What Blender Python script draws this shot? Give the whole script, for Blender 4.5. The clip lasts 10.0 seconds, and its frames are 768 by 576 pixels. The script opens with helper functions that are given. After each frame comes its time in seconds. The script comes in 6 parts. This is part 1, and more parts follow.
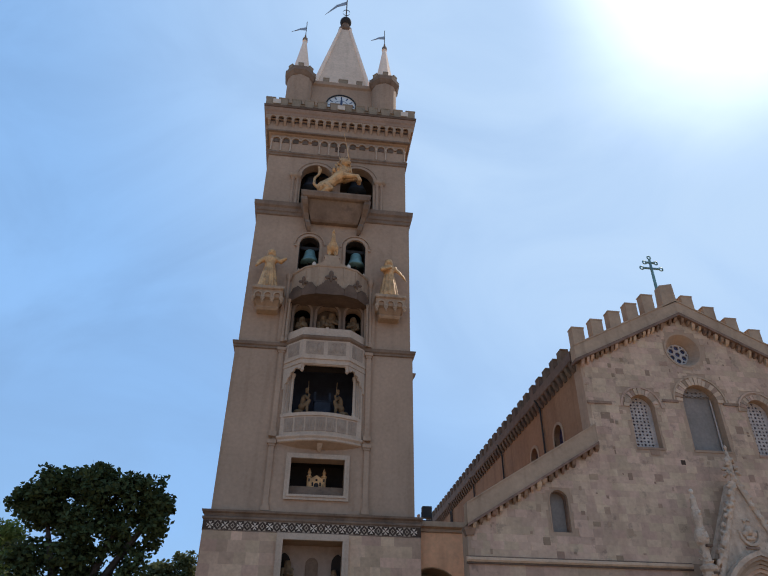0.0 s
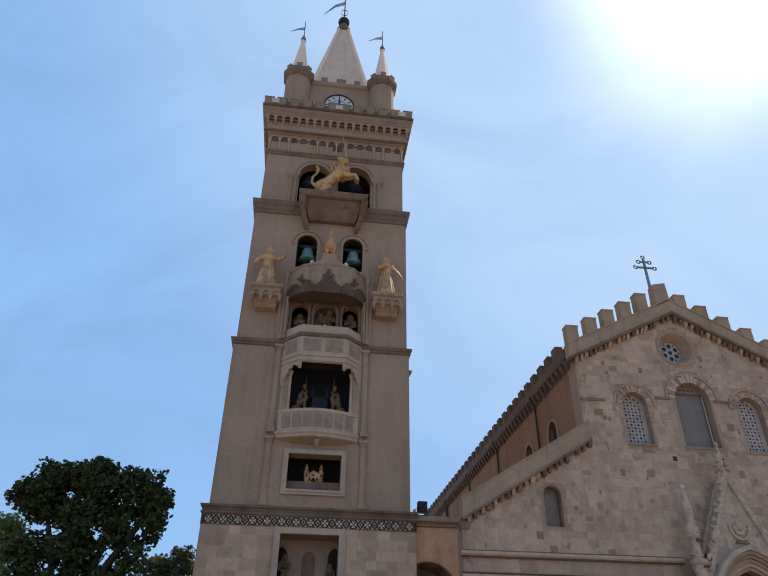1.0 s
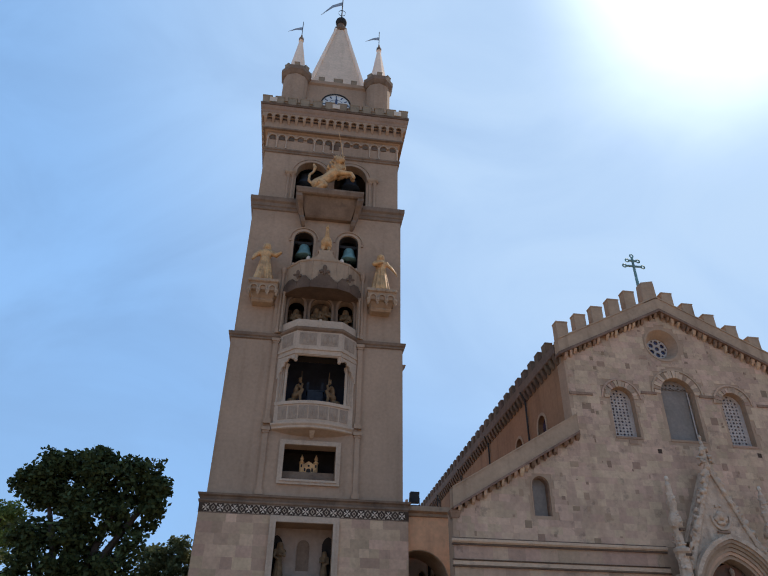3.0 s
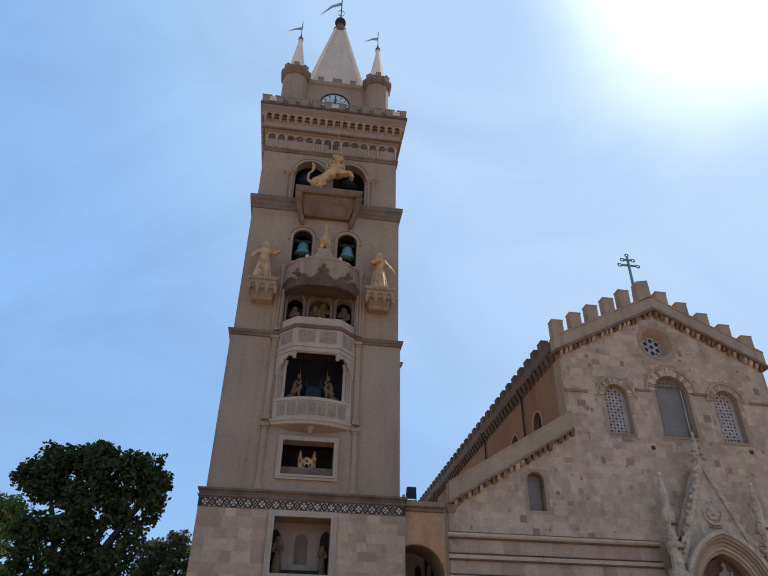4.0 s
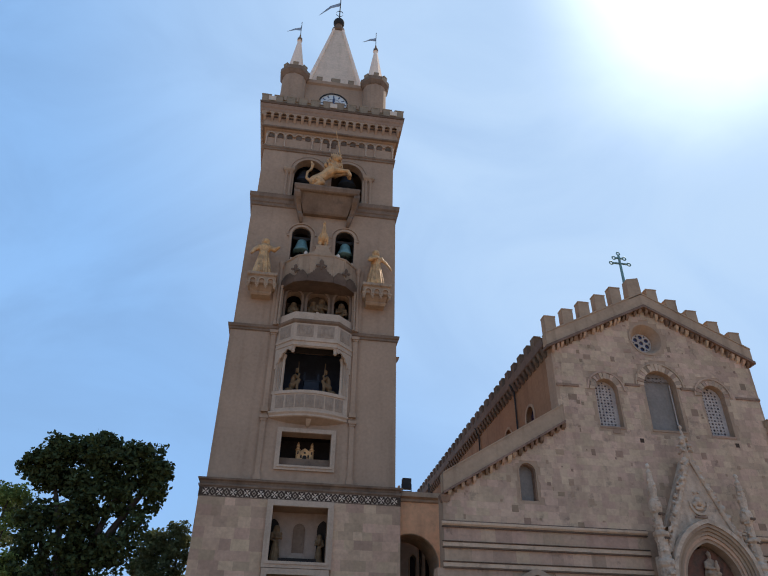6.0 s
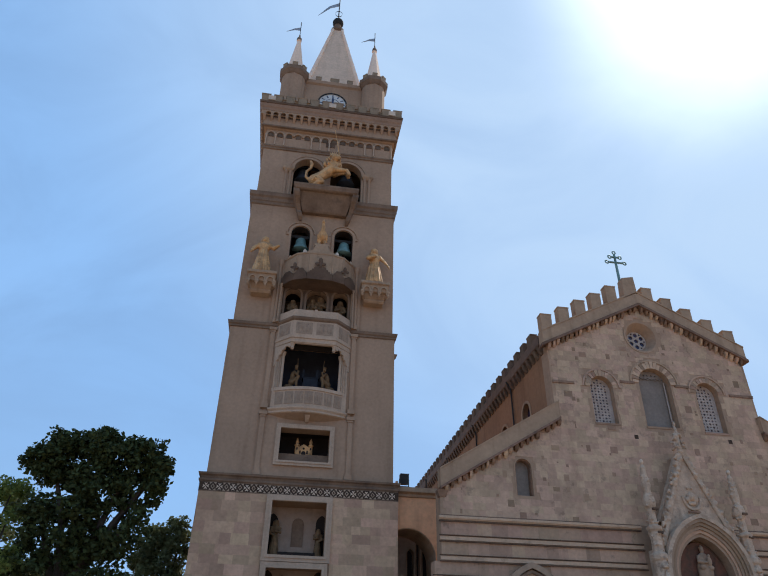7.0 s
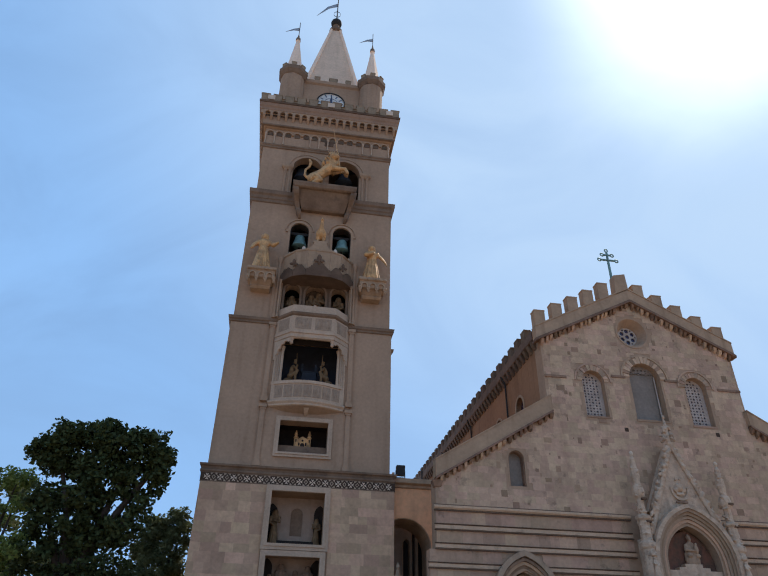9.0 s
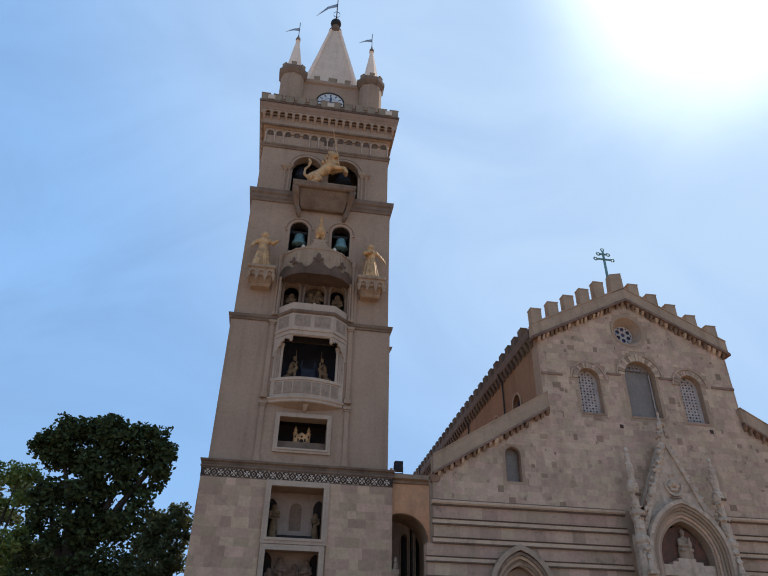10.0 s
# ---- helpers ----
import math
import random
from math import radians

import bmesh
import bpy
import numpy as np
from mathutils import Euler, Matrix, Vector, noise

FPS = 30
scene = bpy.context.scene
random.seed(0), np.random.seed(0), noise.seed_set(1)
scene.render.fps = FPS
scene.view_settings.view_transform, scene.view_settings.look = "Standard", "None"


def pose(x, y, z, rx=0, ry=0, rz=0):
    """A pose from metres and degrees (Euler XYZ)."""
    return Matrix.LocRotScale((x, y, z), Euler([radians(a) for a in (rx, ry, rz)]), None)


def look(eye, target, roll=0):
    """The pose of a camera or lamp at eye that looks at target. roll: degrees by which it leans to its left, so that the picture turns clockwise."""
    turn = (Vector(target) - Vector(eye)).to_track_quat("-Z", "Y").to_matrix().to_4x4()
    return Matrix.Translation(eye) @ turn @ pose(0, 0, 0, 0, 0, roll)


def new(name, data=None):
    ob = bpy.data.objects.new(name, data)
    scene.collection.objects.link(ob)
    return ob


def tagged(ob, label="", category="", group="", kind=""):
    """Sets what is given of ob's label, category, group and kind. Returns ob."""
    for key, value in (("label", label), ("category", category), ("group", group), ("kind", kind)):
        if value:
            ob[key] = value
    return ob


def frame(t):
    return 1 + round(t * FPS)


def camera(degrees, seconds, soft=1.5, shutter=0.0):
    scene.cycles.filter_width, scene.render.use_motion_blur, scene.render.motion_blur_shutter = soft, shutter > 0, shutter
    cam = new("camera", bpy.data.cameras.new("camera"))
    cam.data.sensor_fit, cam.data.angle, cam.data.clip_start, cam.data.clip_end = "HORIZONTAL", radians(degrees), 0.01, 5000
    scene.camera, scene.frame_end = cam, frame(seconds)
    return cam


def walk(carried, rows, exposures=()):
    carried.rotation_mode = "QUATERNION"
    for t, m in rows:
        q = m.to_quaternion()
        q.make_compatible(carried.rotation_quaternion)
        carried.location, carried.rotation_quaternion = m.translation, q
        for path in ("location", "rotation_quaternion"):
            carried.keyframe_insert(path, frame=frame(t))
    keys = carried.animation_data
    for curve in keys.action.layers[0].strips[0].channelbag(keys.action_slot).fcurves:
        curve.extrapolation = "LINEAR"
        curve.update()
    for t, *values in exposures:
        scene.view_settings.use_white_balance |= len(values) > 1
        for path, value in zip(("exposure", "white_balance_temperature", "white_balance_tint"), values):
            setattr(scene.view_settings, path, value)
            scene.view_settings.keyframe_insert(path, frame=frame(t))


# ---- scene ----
cam = camera(61.37, 10.0, soft=1.2)
PATH = [
    (0, pose(-0.654, -32.044, 3.670, 122.410, -0.603, -7.259)),
    (0.5, pose(-0.671, -32.197, 3.525, 122.386, -0.628, -7.434)),
    (1, pose(-0.687, -32.344, 3.381, 122.366, -0.646, -7.601)),
    (1.5, pose(-0.702, -32.489, 3.235, 122.349, -0.660, -7.748)),
    (2, pose(-0.715, -32.633, 3.092, 122.332, -0.700, -7.908)),
    (2.5, pose(-0.729, -32.784, 2.943, 122.314, -0.733, -8.060)),
    (4, pose(-0.795, -33.251, 2.503, 122.238, -0.844, -8.474)),
    (4.5, pose(-0.819, -33.401, 2.362, 122.212, -0.887, -8.589)),
    (5, pose(-0.841, -33.552, 2.220, 122.193, -0.885, -8.683)),
    (5.5, pose(-0.868, -33.706, 2.074, 122.173, -0.897, -8.781)),
    (7, pose(-0.964, -34.190, 1.630, 122.096, -0.931, -9.111)),
    (7.5, pose(-0.999, -34.345, 1.487, 122.058, -0.946, -9.216)),
    (8, pose(-1.035, -34.499, 1.347, 122.033, -0.941, -9.307)),
    (8.5, pose(-1.070, -34.659, 1.203, 122.009, -0.926, -9.388)),
    (9, pose(-1.105, -34.817, 1.056, 121.986, -0.916, -9.469)),
    (9.5, pose(-1.141, -34.979, 0.909, 121.963, -0.922, -9.564)),
    (10, pose(-1.179, -35.140, 0.764, 121.925, -0.970, -9.684)),
]
walk(cam, PATH)

# ---- light ----
SUN_ELEV, SUN_AZ = radians(51.9), radians(50.6)
SUN_DIR = Vector((math.sin(SUN_AZ) * math.cos(SUN_ELEV), math.cos(SUN_AZ) * math.cos(SUN_ELEV), math.sin(SUN_ELEV)))
scene.view_settings.exposure = 0.0


def nd(tree, kind, operation="", interpolation="", data="", blend="", clamp=False):
    """A new node with the settings that are given."""
    n = tree.nodes.new(kind)
    if operation:
        n.operation = operation
    if interpolation:
        n.interpolation_type = interpolation
    if data:
        n.data_type = data
    if blend:
        n.blend_type = blend
    if clamp:
        n.use_clamp = True
    return n


def make_world():
    w = bpy.data.worlds.new("sky")
    w.use_nodes = True
    scene.world = w
    t = w.node_tree
    t.nodes.clear()
    out = nd(t, "ShaderNodeOutputWorld")
    bg = nd(t, "ShaderNodeBackground")
    bg.inputs["Strength"].default_value = 0.1
    sky = nd(t, "ShaderNodeTexSky")
    sky.sky_type, sky.sun_disc, sky.sun_elevation, sky.sun_rotation = "NISHITA", False, SUN_ELEV, SUN_AZ
    sky.air_density, sky.dust_density, sky.ozone_density = 1.0, 0.4, 2.0
    tc = nd(t, "ShaderNodeTexCoord")
    # thin cloud veil
    mp = nd(t, "ShaderNodeMapping")
    mp.inputs["Scale"].default_value = (1.5, 3.0, 2.4)
    mp.inputs["Rotation"].default_value = (0.3, 0.5, 0.9)
    t.links.new(tc.outputs["Generated"], mp.inputs["Vector"])
    nz = nd(t, "ShaderNodeTexNoise")
    nz.inputs["Scale"].default_value, nz.inputs["Detail"].default_value, nz.inputs["Roughness"].default_value = 1.3, 6.0, 0.55
    nz.inputs["Distortion"].default_value = 0.9
    t.links.new(mp.outputs["Vector"], nz.inputs["Vector"])
    veil = nd(t, "ShaderNodeMapRange", interpolation="SMOOTHSTEP")
    veil.inputs["From Min"].default_value, veil.inputs["From Max"].default_value = 0.35, 0.72
    veil.inputs["To Min"].default_value, veil.inputs["To Max"].default_value = 0.6, 0.88
    t.links.new(nz.outputs["Fac"], veil.inputs["Value"])
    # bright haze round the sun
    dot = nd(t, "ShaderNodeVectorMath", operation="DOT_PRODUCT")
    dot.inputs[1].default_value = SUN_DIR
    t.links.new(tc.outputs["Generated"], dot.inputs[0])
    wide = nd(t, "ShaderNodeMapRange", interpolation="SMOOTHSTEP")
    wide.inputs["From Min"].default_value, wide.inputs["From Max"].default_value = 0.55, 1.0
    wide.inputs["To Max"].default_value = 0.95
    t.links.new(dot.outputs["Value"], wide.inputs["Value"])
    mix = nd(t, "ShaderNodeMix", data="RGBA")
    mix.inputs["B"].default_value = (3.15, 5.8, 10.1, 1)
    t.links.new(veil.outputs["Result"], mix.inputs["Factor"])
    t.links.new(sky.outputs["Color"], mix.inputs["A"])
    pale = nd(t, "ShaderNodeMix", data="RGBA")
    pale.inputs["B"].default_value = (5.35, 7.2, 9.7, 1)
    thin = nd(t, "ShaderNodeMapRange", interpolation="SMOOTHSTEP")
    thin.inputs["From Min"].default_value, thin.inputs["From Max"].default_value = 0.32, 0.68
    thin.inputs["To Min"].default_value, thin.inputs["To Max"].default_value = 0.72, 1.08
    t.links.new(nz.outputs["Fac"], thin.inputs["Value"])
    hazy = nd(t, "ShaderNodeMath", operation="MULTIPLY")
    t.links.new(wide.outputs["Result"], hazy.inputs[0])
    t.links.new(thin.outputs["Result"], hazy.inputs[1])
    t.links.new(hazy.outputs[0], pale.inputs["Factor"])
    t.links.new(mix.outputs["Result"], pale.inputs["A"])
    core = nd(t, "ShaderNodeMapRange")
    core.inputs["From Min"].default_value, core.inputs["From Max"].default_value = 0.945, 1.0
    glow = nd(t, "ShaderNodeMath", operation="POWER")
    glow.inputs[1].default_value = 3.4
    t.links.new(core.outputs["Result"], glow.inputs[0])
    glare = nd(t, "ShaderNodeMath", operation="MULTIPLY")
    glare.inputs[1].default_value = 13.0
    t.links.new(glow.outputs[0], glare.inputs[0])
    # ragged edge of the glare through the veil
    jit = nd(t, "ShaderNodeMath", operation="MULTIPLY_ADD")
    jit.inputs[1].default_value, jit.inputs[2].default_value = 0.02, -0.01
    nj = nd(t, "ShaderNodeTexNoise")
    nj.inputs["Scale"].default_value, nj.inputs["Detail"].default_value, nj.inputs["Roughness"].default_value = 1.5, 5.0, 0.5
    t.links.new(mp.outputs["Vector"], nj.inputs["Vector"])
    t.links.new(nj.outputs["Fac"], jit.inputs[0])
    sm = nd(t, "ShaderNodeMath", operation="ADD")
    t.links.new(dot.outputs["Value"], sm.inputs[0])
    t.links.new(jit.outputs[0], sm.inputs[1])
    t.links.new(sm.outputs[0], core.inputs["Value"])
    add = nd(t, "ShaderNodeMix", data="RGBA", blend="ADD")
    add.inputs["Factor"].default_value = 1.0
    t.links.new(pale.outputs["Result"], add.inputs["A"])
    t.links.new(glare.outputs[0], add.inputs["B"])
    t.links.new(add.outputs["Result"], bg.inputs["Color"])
    t.links.new(bg.outputs["Background"], out.inputs["Surface"])


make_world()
sun_data = bpy.data.lights.new("sun", "SUN")
sun_data.energy, sun_data.angle, sun_data.color = 3.6, radians(0.6), (1.0, 0.94, 0.85)
sun = new("sun", sun_data)
sun.matrix_world = look(SUN_DIR * 200, (0, 0, 0))


# ---- materials ----
def surface(name, a, b, rough=0.85, big=0.35, fine=9.0, bump=0.25, depth=0.02, vary=0.0, streaks=0.0, metal=0.0, spots=0.0, spot_col=(0.05, 0.045, 0.04)):
    """Two colours blended in large stains and fine grain, with relief; vary: how far alike pieces differ."""
    m = bpy.data.materials.new(name)
    m.use_nodes = True
    t = m.node_tree
    bs = t.nodes["Principled BSDF"]
    geo = nd(t, "ShaderNodeNewGeometry")
    n1 = nd(t, "ShaderNodeTexNoise")
    n1.inputs["Scale"].default_value, n1.inputs["Detail"].default_value, n1.inputs["Roughness"].default_value = big, 7.0, 0.62
    n2 = nd(t, "ShaderNodeTexNoise")
    n2.inputs["Scale"].default_value, n2.inputs["Detail"].default_value = fine, 5.0
    for n in (n1, n2):
        t.links.new(geo.outputs["Position"], n.inputs["Vector"])
    r1 = nd(t, "ShaderNodeMapRange", interpolation="SMOOTHSTEP")
    r1.inputs["From Min"].default_value, r1.inputs["From Max"].default_value = 0.33, 0.68
    t.links.new(n1.outputs["Fac"], r1.inputs["Value"])
    mix = nd(t, "ShaderNodeMix", data="RGBA")
    mix.inputs["A"].default_value, mix.inputs["B"].default_value = (*a, 1), (*b, 1)
    t.links.new(r1.outputs["Result"], mix.inputs["Factor"])
    r2 = nd(t, "ShaderNodeMapRange")
    r2.inputs["From Min"].default_value, r2.inputs["From Max"].default_value = 0.3, 0.7
    r2.inputs["To Min"].default_value, r2.inputs["To Max"].default_value = 0.91, 1.08
    t.links.new(n2.outputs["Fac"], r2.inputs["Value"])
    mul = nd(t, "ShaderNodeMix", data="RGBA", blend="MULTIPLY")
    mul.inputs["Factor"].default_value = 1.0
    t.links.new(mix.outputs["Result"], mul.inputs["A"])
    t.links.new(r2.outputs["Result"], mul.inputs["B"])
    col = mul.outputs["Result"]
    if streaks:
        mp = nd(t, "ShaderNodeMapping")
        mp.inputs["Scale"].default_value = (1.5, 1.5, 0.12)
        t.links.new(geo.outputs["Position"], mp.inputs["Vector"])
        n3 = nd(t, "ShaderNodeTexNoise")
        n3.inputs["Scale"].default_value, n3.inputs["Detail"].default_value = 1.2, 6.0
        t.links.new(mp.outputs["Vector"], n3.inputs["Vector"])
        r3 = nd(t, "ShaderNodeMapRange", interpolation="SMOOTHSTEP")
        r3.inputs["From Min"].default_value, r3.inputs["From Max"].default_value = 0.5, 0.75
        r3.inputs["To Max"].default_value = streaks
        t.links.new(n3.outputs["Fac"], r3.inputs["Value"])
        dk = nd(t, "ShaderNodeMix", data="RGBA", blend="MULTIPLY")
        dk.inputs["B"].default_value = (0.55, 0.52, 0.5, 1)
        t.links.new(r3.outputs["Result"], dk.inputs["Factor"])
        t.links.new(col, dk.inputs["A"])
        col = dk.outputs["Result"]
    if spots:
        n4 = nd(t, "ShaderNodeTexNoise")
        n4.inputs["Scale"].default_value, n4.inputs["Detail"].default_value, n4.inputs["Roughness"].default_value = 1.7, 8.0, 0.7
        t.links.new(geo.outputs["Position"], n4.inputs["Vector"])
        r4 = nd(t, "ShaderNodeMapRange", interpolation="SMOOTHSTEP")
        r4.inputs["From Min"].default_value, r4.inputs["From Max"].default_value = 0.55, 0.68
        r4.inputs["To Max"].default_value = spots
        t.links.new(n4.outputs["Fac"], r4.inputs["Value"])
        sp = nd(t, "ShaderNodeMix", data="RGBA")
        sp.inputs["B"].default_value = (*spot_col, 1)
        t.links.new(r4.outputs["Result"], sp.inputs["Factor"])
        t.links.new(col, sp.inputs["A"])
        col = sp.outputs["Result"]
    if vary:
        oi = nd(t, "ShaderNodeObjectInfo")
        sm = nd(t, "ShaderNodeMath", operation="ADD")
        t.links.new(oi.outputs["Random"], sm.inputs[0])
        t.links.new(geo.outputs["Random Per Island"], sm.inputs[1])
        fr = nd(t, "ShaderNodeMath", operation="FRACT")
        t.links.new(sm.outputs[0], fr.inputs[0])
        hs = nd(t, "ShaderNodeHueSaturation")
        v1 = nd(t, "ShaderNodeMapRange")
        v1.inputs["To Min"].default_value, v1.inputs["To Max"].default_value = 1 - vary, 1 + vary * 0.8
        t.links.new(fr.outputs[0], v1.inputs["Value"])
        t.links.new(v1.outputs["Result"], hs.inputs["Value"])
        f7 = nd(t, "ShaderNodeMath", operation="MULTIPLY")
        f7.inputs[1].default_value = 7.31
        t.links.new(fr.outputs[0], f7.inputs[0])
        f8 = nd(t, "ShaderNodeMath", operation="FRACT")
        t.links.new(f7.outputs[0], f8.inputs[0])
        v2 = nd(t, "ShaderNodeMapRange")
        v2.inputs["To Min"].default_value, v2.inputs["To Max"].default_value = 0.488, 0.506
        t.links.new(f8.outputs[0], v2.inputs["Value"])
        t.links.new(v2.outputs["Result"], hs.inputs["Hue"])
        t.links.new(col, hs.inputs["Color"])
        col = hs.outputs["Color"]
    t.links.new(col, bs.inputs["Base Color"])
    bs.inputs["Roughness"].default_value, bs.inputs["Metallic"].default_value = rough, metal
    bs.inputs["Specular IOR Level"].default_value = 0.15 if rough > 0.6 else 0.5
    if bump:
        bp = nd(t, "ShaderNodeBump")
        bp.inputs["Strength"].default_value, bp.inputs["Distance"].default_value = bump, depth
        t.links.new(n2.outputs["Fac"], bp.inputs["Height"])
        t.links.new(bp.outputs["Normal"], bs.inputs["Normal"])
    return m


M_PORTAL = surface("portal carved stone", (0.6, 0.425, 0.298), (0.45, 0.32, 0.225), big=1.6, fine=5, bump=0.9, depth=0.08, streaks=0.5, spots=0.55, spot_col=(0.12, 0.09, 0.07))
# dark stone; also paints the shade of recesses and undersides
M_STONE_SHADE = surface("dark stone and shade", (0.16, 0.098, 0.064), (0.108, 0.066, 0.044), big=1.2, fine=8, spots=0.3)
M_VANE = surface("grey sheet metal", (0.32, 0.34, 0.37), (0.25, 0.265, 0.29), rough=0.5, big=2, metal=0.2)
M_SPIRE = surface("pale spire stucco", (0.76, 0.545, 0.39), (0.66, 0.475, 0.34), big=0.6, fine=6, bump=0.08, streaks=0.25)
M_PANEL = surface("greyer panel stone", (0.45, 0.325, 0.232), (0.385, 0.278, 0.198), big=0.7, fine=9, streaks=0.3, spots=0.15)
# brown stone; its dark tone also holds the nave parapet's shade
M_BROWN = surface("weathered and shaded brown stone", (0.17, 0.115, 0.078), (0.118, 0.08, 0.055), big=1.2, fine=7, vary=0.15, spots=0.4)
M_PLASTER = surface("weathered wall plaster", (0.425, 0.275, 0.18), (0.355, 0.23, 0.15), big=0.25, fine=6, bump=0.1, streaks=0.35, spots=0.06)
M_TRIM = surface("grey trim stone", (0.25, 0.163, 0.109), (0.178, 0.115, 0.078), big=0.8, fine=8, streaks=0.5, spots=0.35)
M_ASHLAR = surface("tower ashlar", (0.57, 0.37, 0.235), (0.48, 0.31, 0.196), big=0.9, fine=7, vary=0.2, spots=0.14)
M_JOINT = surface("mortar", (0.363, 0.228, 0.139), (0.301, 0.188, 0.116), big=0.8)
M_MARBLE = surface("pale carved stone", (0.525, 0.37, 0.26), (0.44, 0.31, 0.217), rough=0.7, big=0.7, fine=10, streaks=0.35, spots=0.1)
M_FACADE = surface("church limestone", (0.565, 0.377, 0.247), (0.455, 0.305, 0.2), big=0.6, fine=6, bump=0.4, depth=0.04, vary=0.14, spots=0.36, streaks=0.3)
M_FACADE_DARK = surface("dark replacement stone", (0.37, 0.237, 0.152), (0.3, 0.192, 0.124), big=0.8, fine=7, vary=0.2)
M_FACADE_WALL = surface("church wall core", (0.427, 0.277, 0.179), (0.358, 0.233, 0.152), big=0.6, fine=5, spots=0.2)
M_PARAPET = surface("parapet stone", (0.44, 0.29, 0.185), (0.36, 0.237, 0.151), big=0.5, fine=6, streaks=0.6, spots=0.15)
M_CORBEL = surface("weathered corbel stone", (0.185, 0.115, 0.074), (0.3, 0.187, 0.12), big=1.5, fine=8, vary=0.2, spots=0.5)
M_STRIPE = surface("pale course stone", (0.6, 0.4, 0.265), (0.5, 0.335, 0.22), big=0.8, fine=9, spots=0.25)
M_RED = surface("reddish course stone", (0.5, 0.32, 0.208), (0.43, 0.278, 0.182), big=0.7, fine=7, vary=0.2, spots=0.35, streaks=0.3)
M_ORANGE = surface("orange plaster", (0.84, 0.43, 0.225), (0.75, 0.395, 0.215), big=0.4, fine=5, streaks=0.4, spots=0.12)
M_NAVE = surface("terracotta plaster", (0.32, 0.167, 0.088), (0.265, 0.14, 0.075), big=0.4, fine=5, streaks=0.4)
M_WHITE = surface("white spire stucco", (0.95, 0.7, 0.52), (0.86, 0.63, 0.47), big=0.6, fine=6, bump=0.12, streaks=0.2)
M_GOLD = surface("gilded bronze", (0.7, 0.375, 0.15), (0.38, 0.2, 0.082), rough=0.55, big=2.4, fine=12, metal=0.3, spots=0.6, spot_col=(0.14, 0.085, 0.04))
M_BRONZE = surface("verdigris bronze", (0.19, 0.32, 0.29), (0.12, 0.2, 0.185), rough=0.6, big=2, fine=12, metal=0.3, spots=0.3)
M_IRON = surface("dark iron", (0.03, 0.03, 0.032), (0.05, 0.045, 0.04), rough=0.75, big=2)
# near-black: the shade inside openings is put into the colour
M_DARK = surface("dark plaster and shade", (0.045, 0.033, 0.027), (0.03, 0.023, 0.019), big=1)
# blue scenery, darkened to hold the recess's shade
M_BLUE = surface("blue scenery and shade", (0.05, 0.054, 0.072), (0.036, 0.038, 0.05), big=1)
M_RELIEF = surface("weathered relief panel", (0.385, 0.27, 0.188), (0.29, 0.2, 0.14), big=3, fine=14, bump=0.5, spots=0.35)
M_NICHE = surface("niche plaster", (0.4, 0.285, 0.212), (0.33, 0.234, 0.175), big=0.8, fine=6)
M_FIGURE = surface("painted carved figure", (0.24, 0.145, 0.075), (0.13, 0.078, 0.04), big=3, fine=12, spots=0.3)
M_BLACK = surface("black marble inlay", (0.062, 0.038, 0.025), (0.085, 0.055, 0.038), rough=0.85, big=2)
M_INLAY = surface("white marble inlay", (0.68, 0.52, 0.385), (0.56, 0.425, 0.31), rough=0.6, big=2)
M_DIAL = surface("white clock dial", (0.66, 0.63, 0.58), (0.58, 0.555, 0.51), rough=0.4, big=1.5, bump=0.05)
M_DIALBLUE = surface("blue clock mark", (0.03, 0.04, 0.09), (0.025, 0.03, 0.07), rough=0.5)
M_GLASS = surface("dull window glass", (0.22, 0.178, 0.145), (0.27, 0.22, 0.182), rough=0.7, big=1.2, bump=0.05)
M_GLASSDARK = surface("dark window glass", (0.035, 0.032, 0.06), (0.07, 0.055, 0.11), rough=0.2, big=1.5, bump=0.03)
M_LATTICE = surface("window lattice stone", (0.5, 0.41, 0.35), (0.4, 0.325, 0.275), big=2, fine=12)
M_REDPAINT = surface("faded red painting", (0.2, 0.088, 0.058), (0.12, 0.075, 0.052), big=2.4, fine=8, spots=0.6)
M_ROOF = surface("clay roof", (0.30, 0.16, 0.10), (0.22, 0.12, 0.08), big=1, fine=6)
M_SCREEN = surface("grey wire screen", (0.27, 0.22, 0.185), (0.23, 0.188, 0.158), rough=0.75, big=1.2, bump=0.1)
M_LICHEN = surface("lichened grey-green stone", (0.33, 0.235, 0.155), (0.25, 0.185, 0.122), big=1.6, fine=9, streaks=0.3, spots=0.25)
M_BARK = surface("bark", (0.09, 0.07, 0.055), (0.06, 0.045, 0.035), big=2, fine=14, bump=0.5)
M_PAVE = surface("stone paving", (0.395, 0.285, 0.2), (0.333, 0.24, 0.168), big=0.15, fine=3)


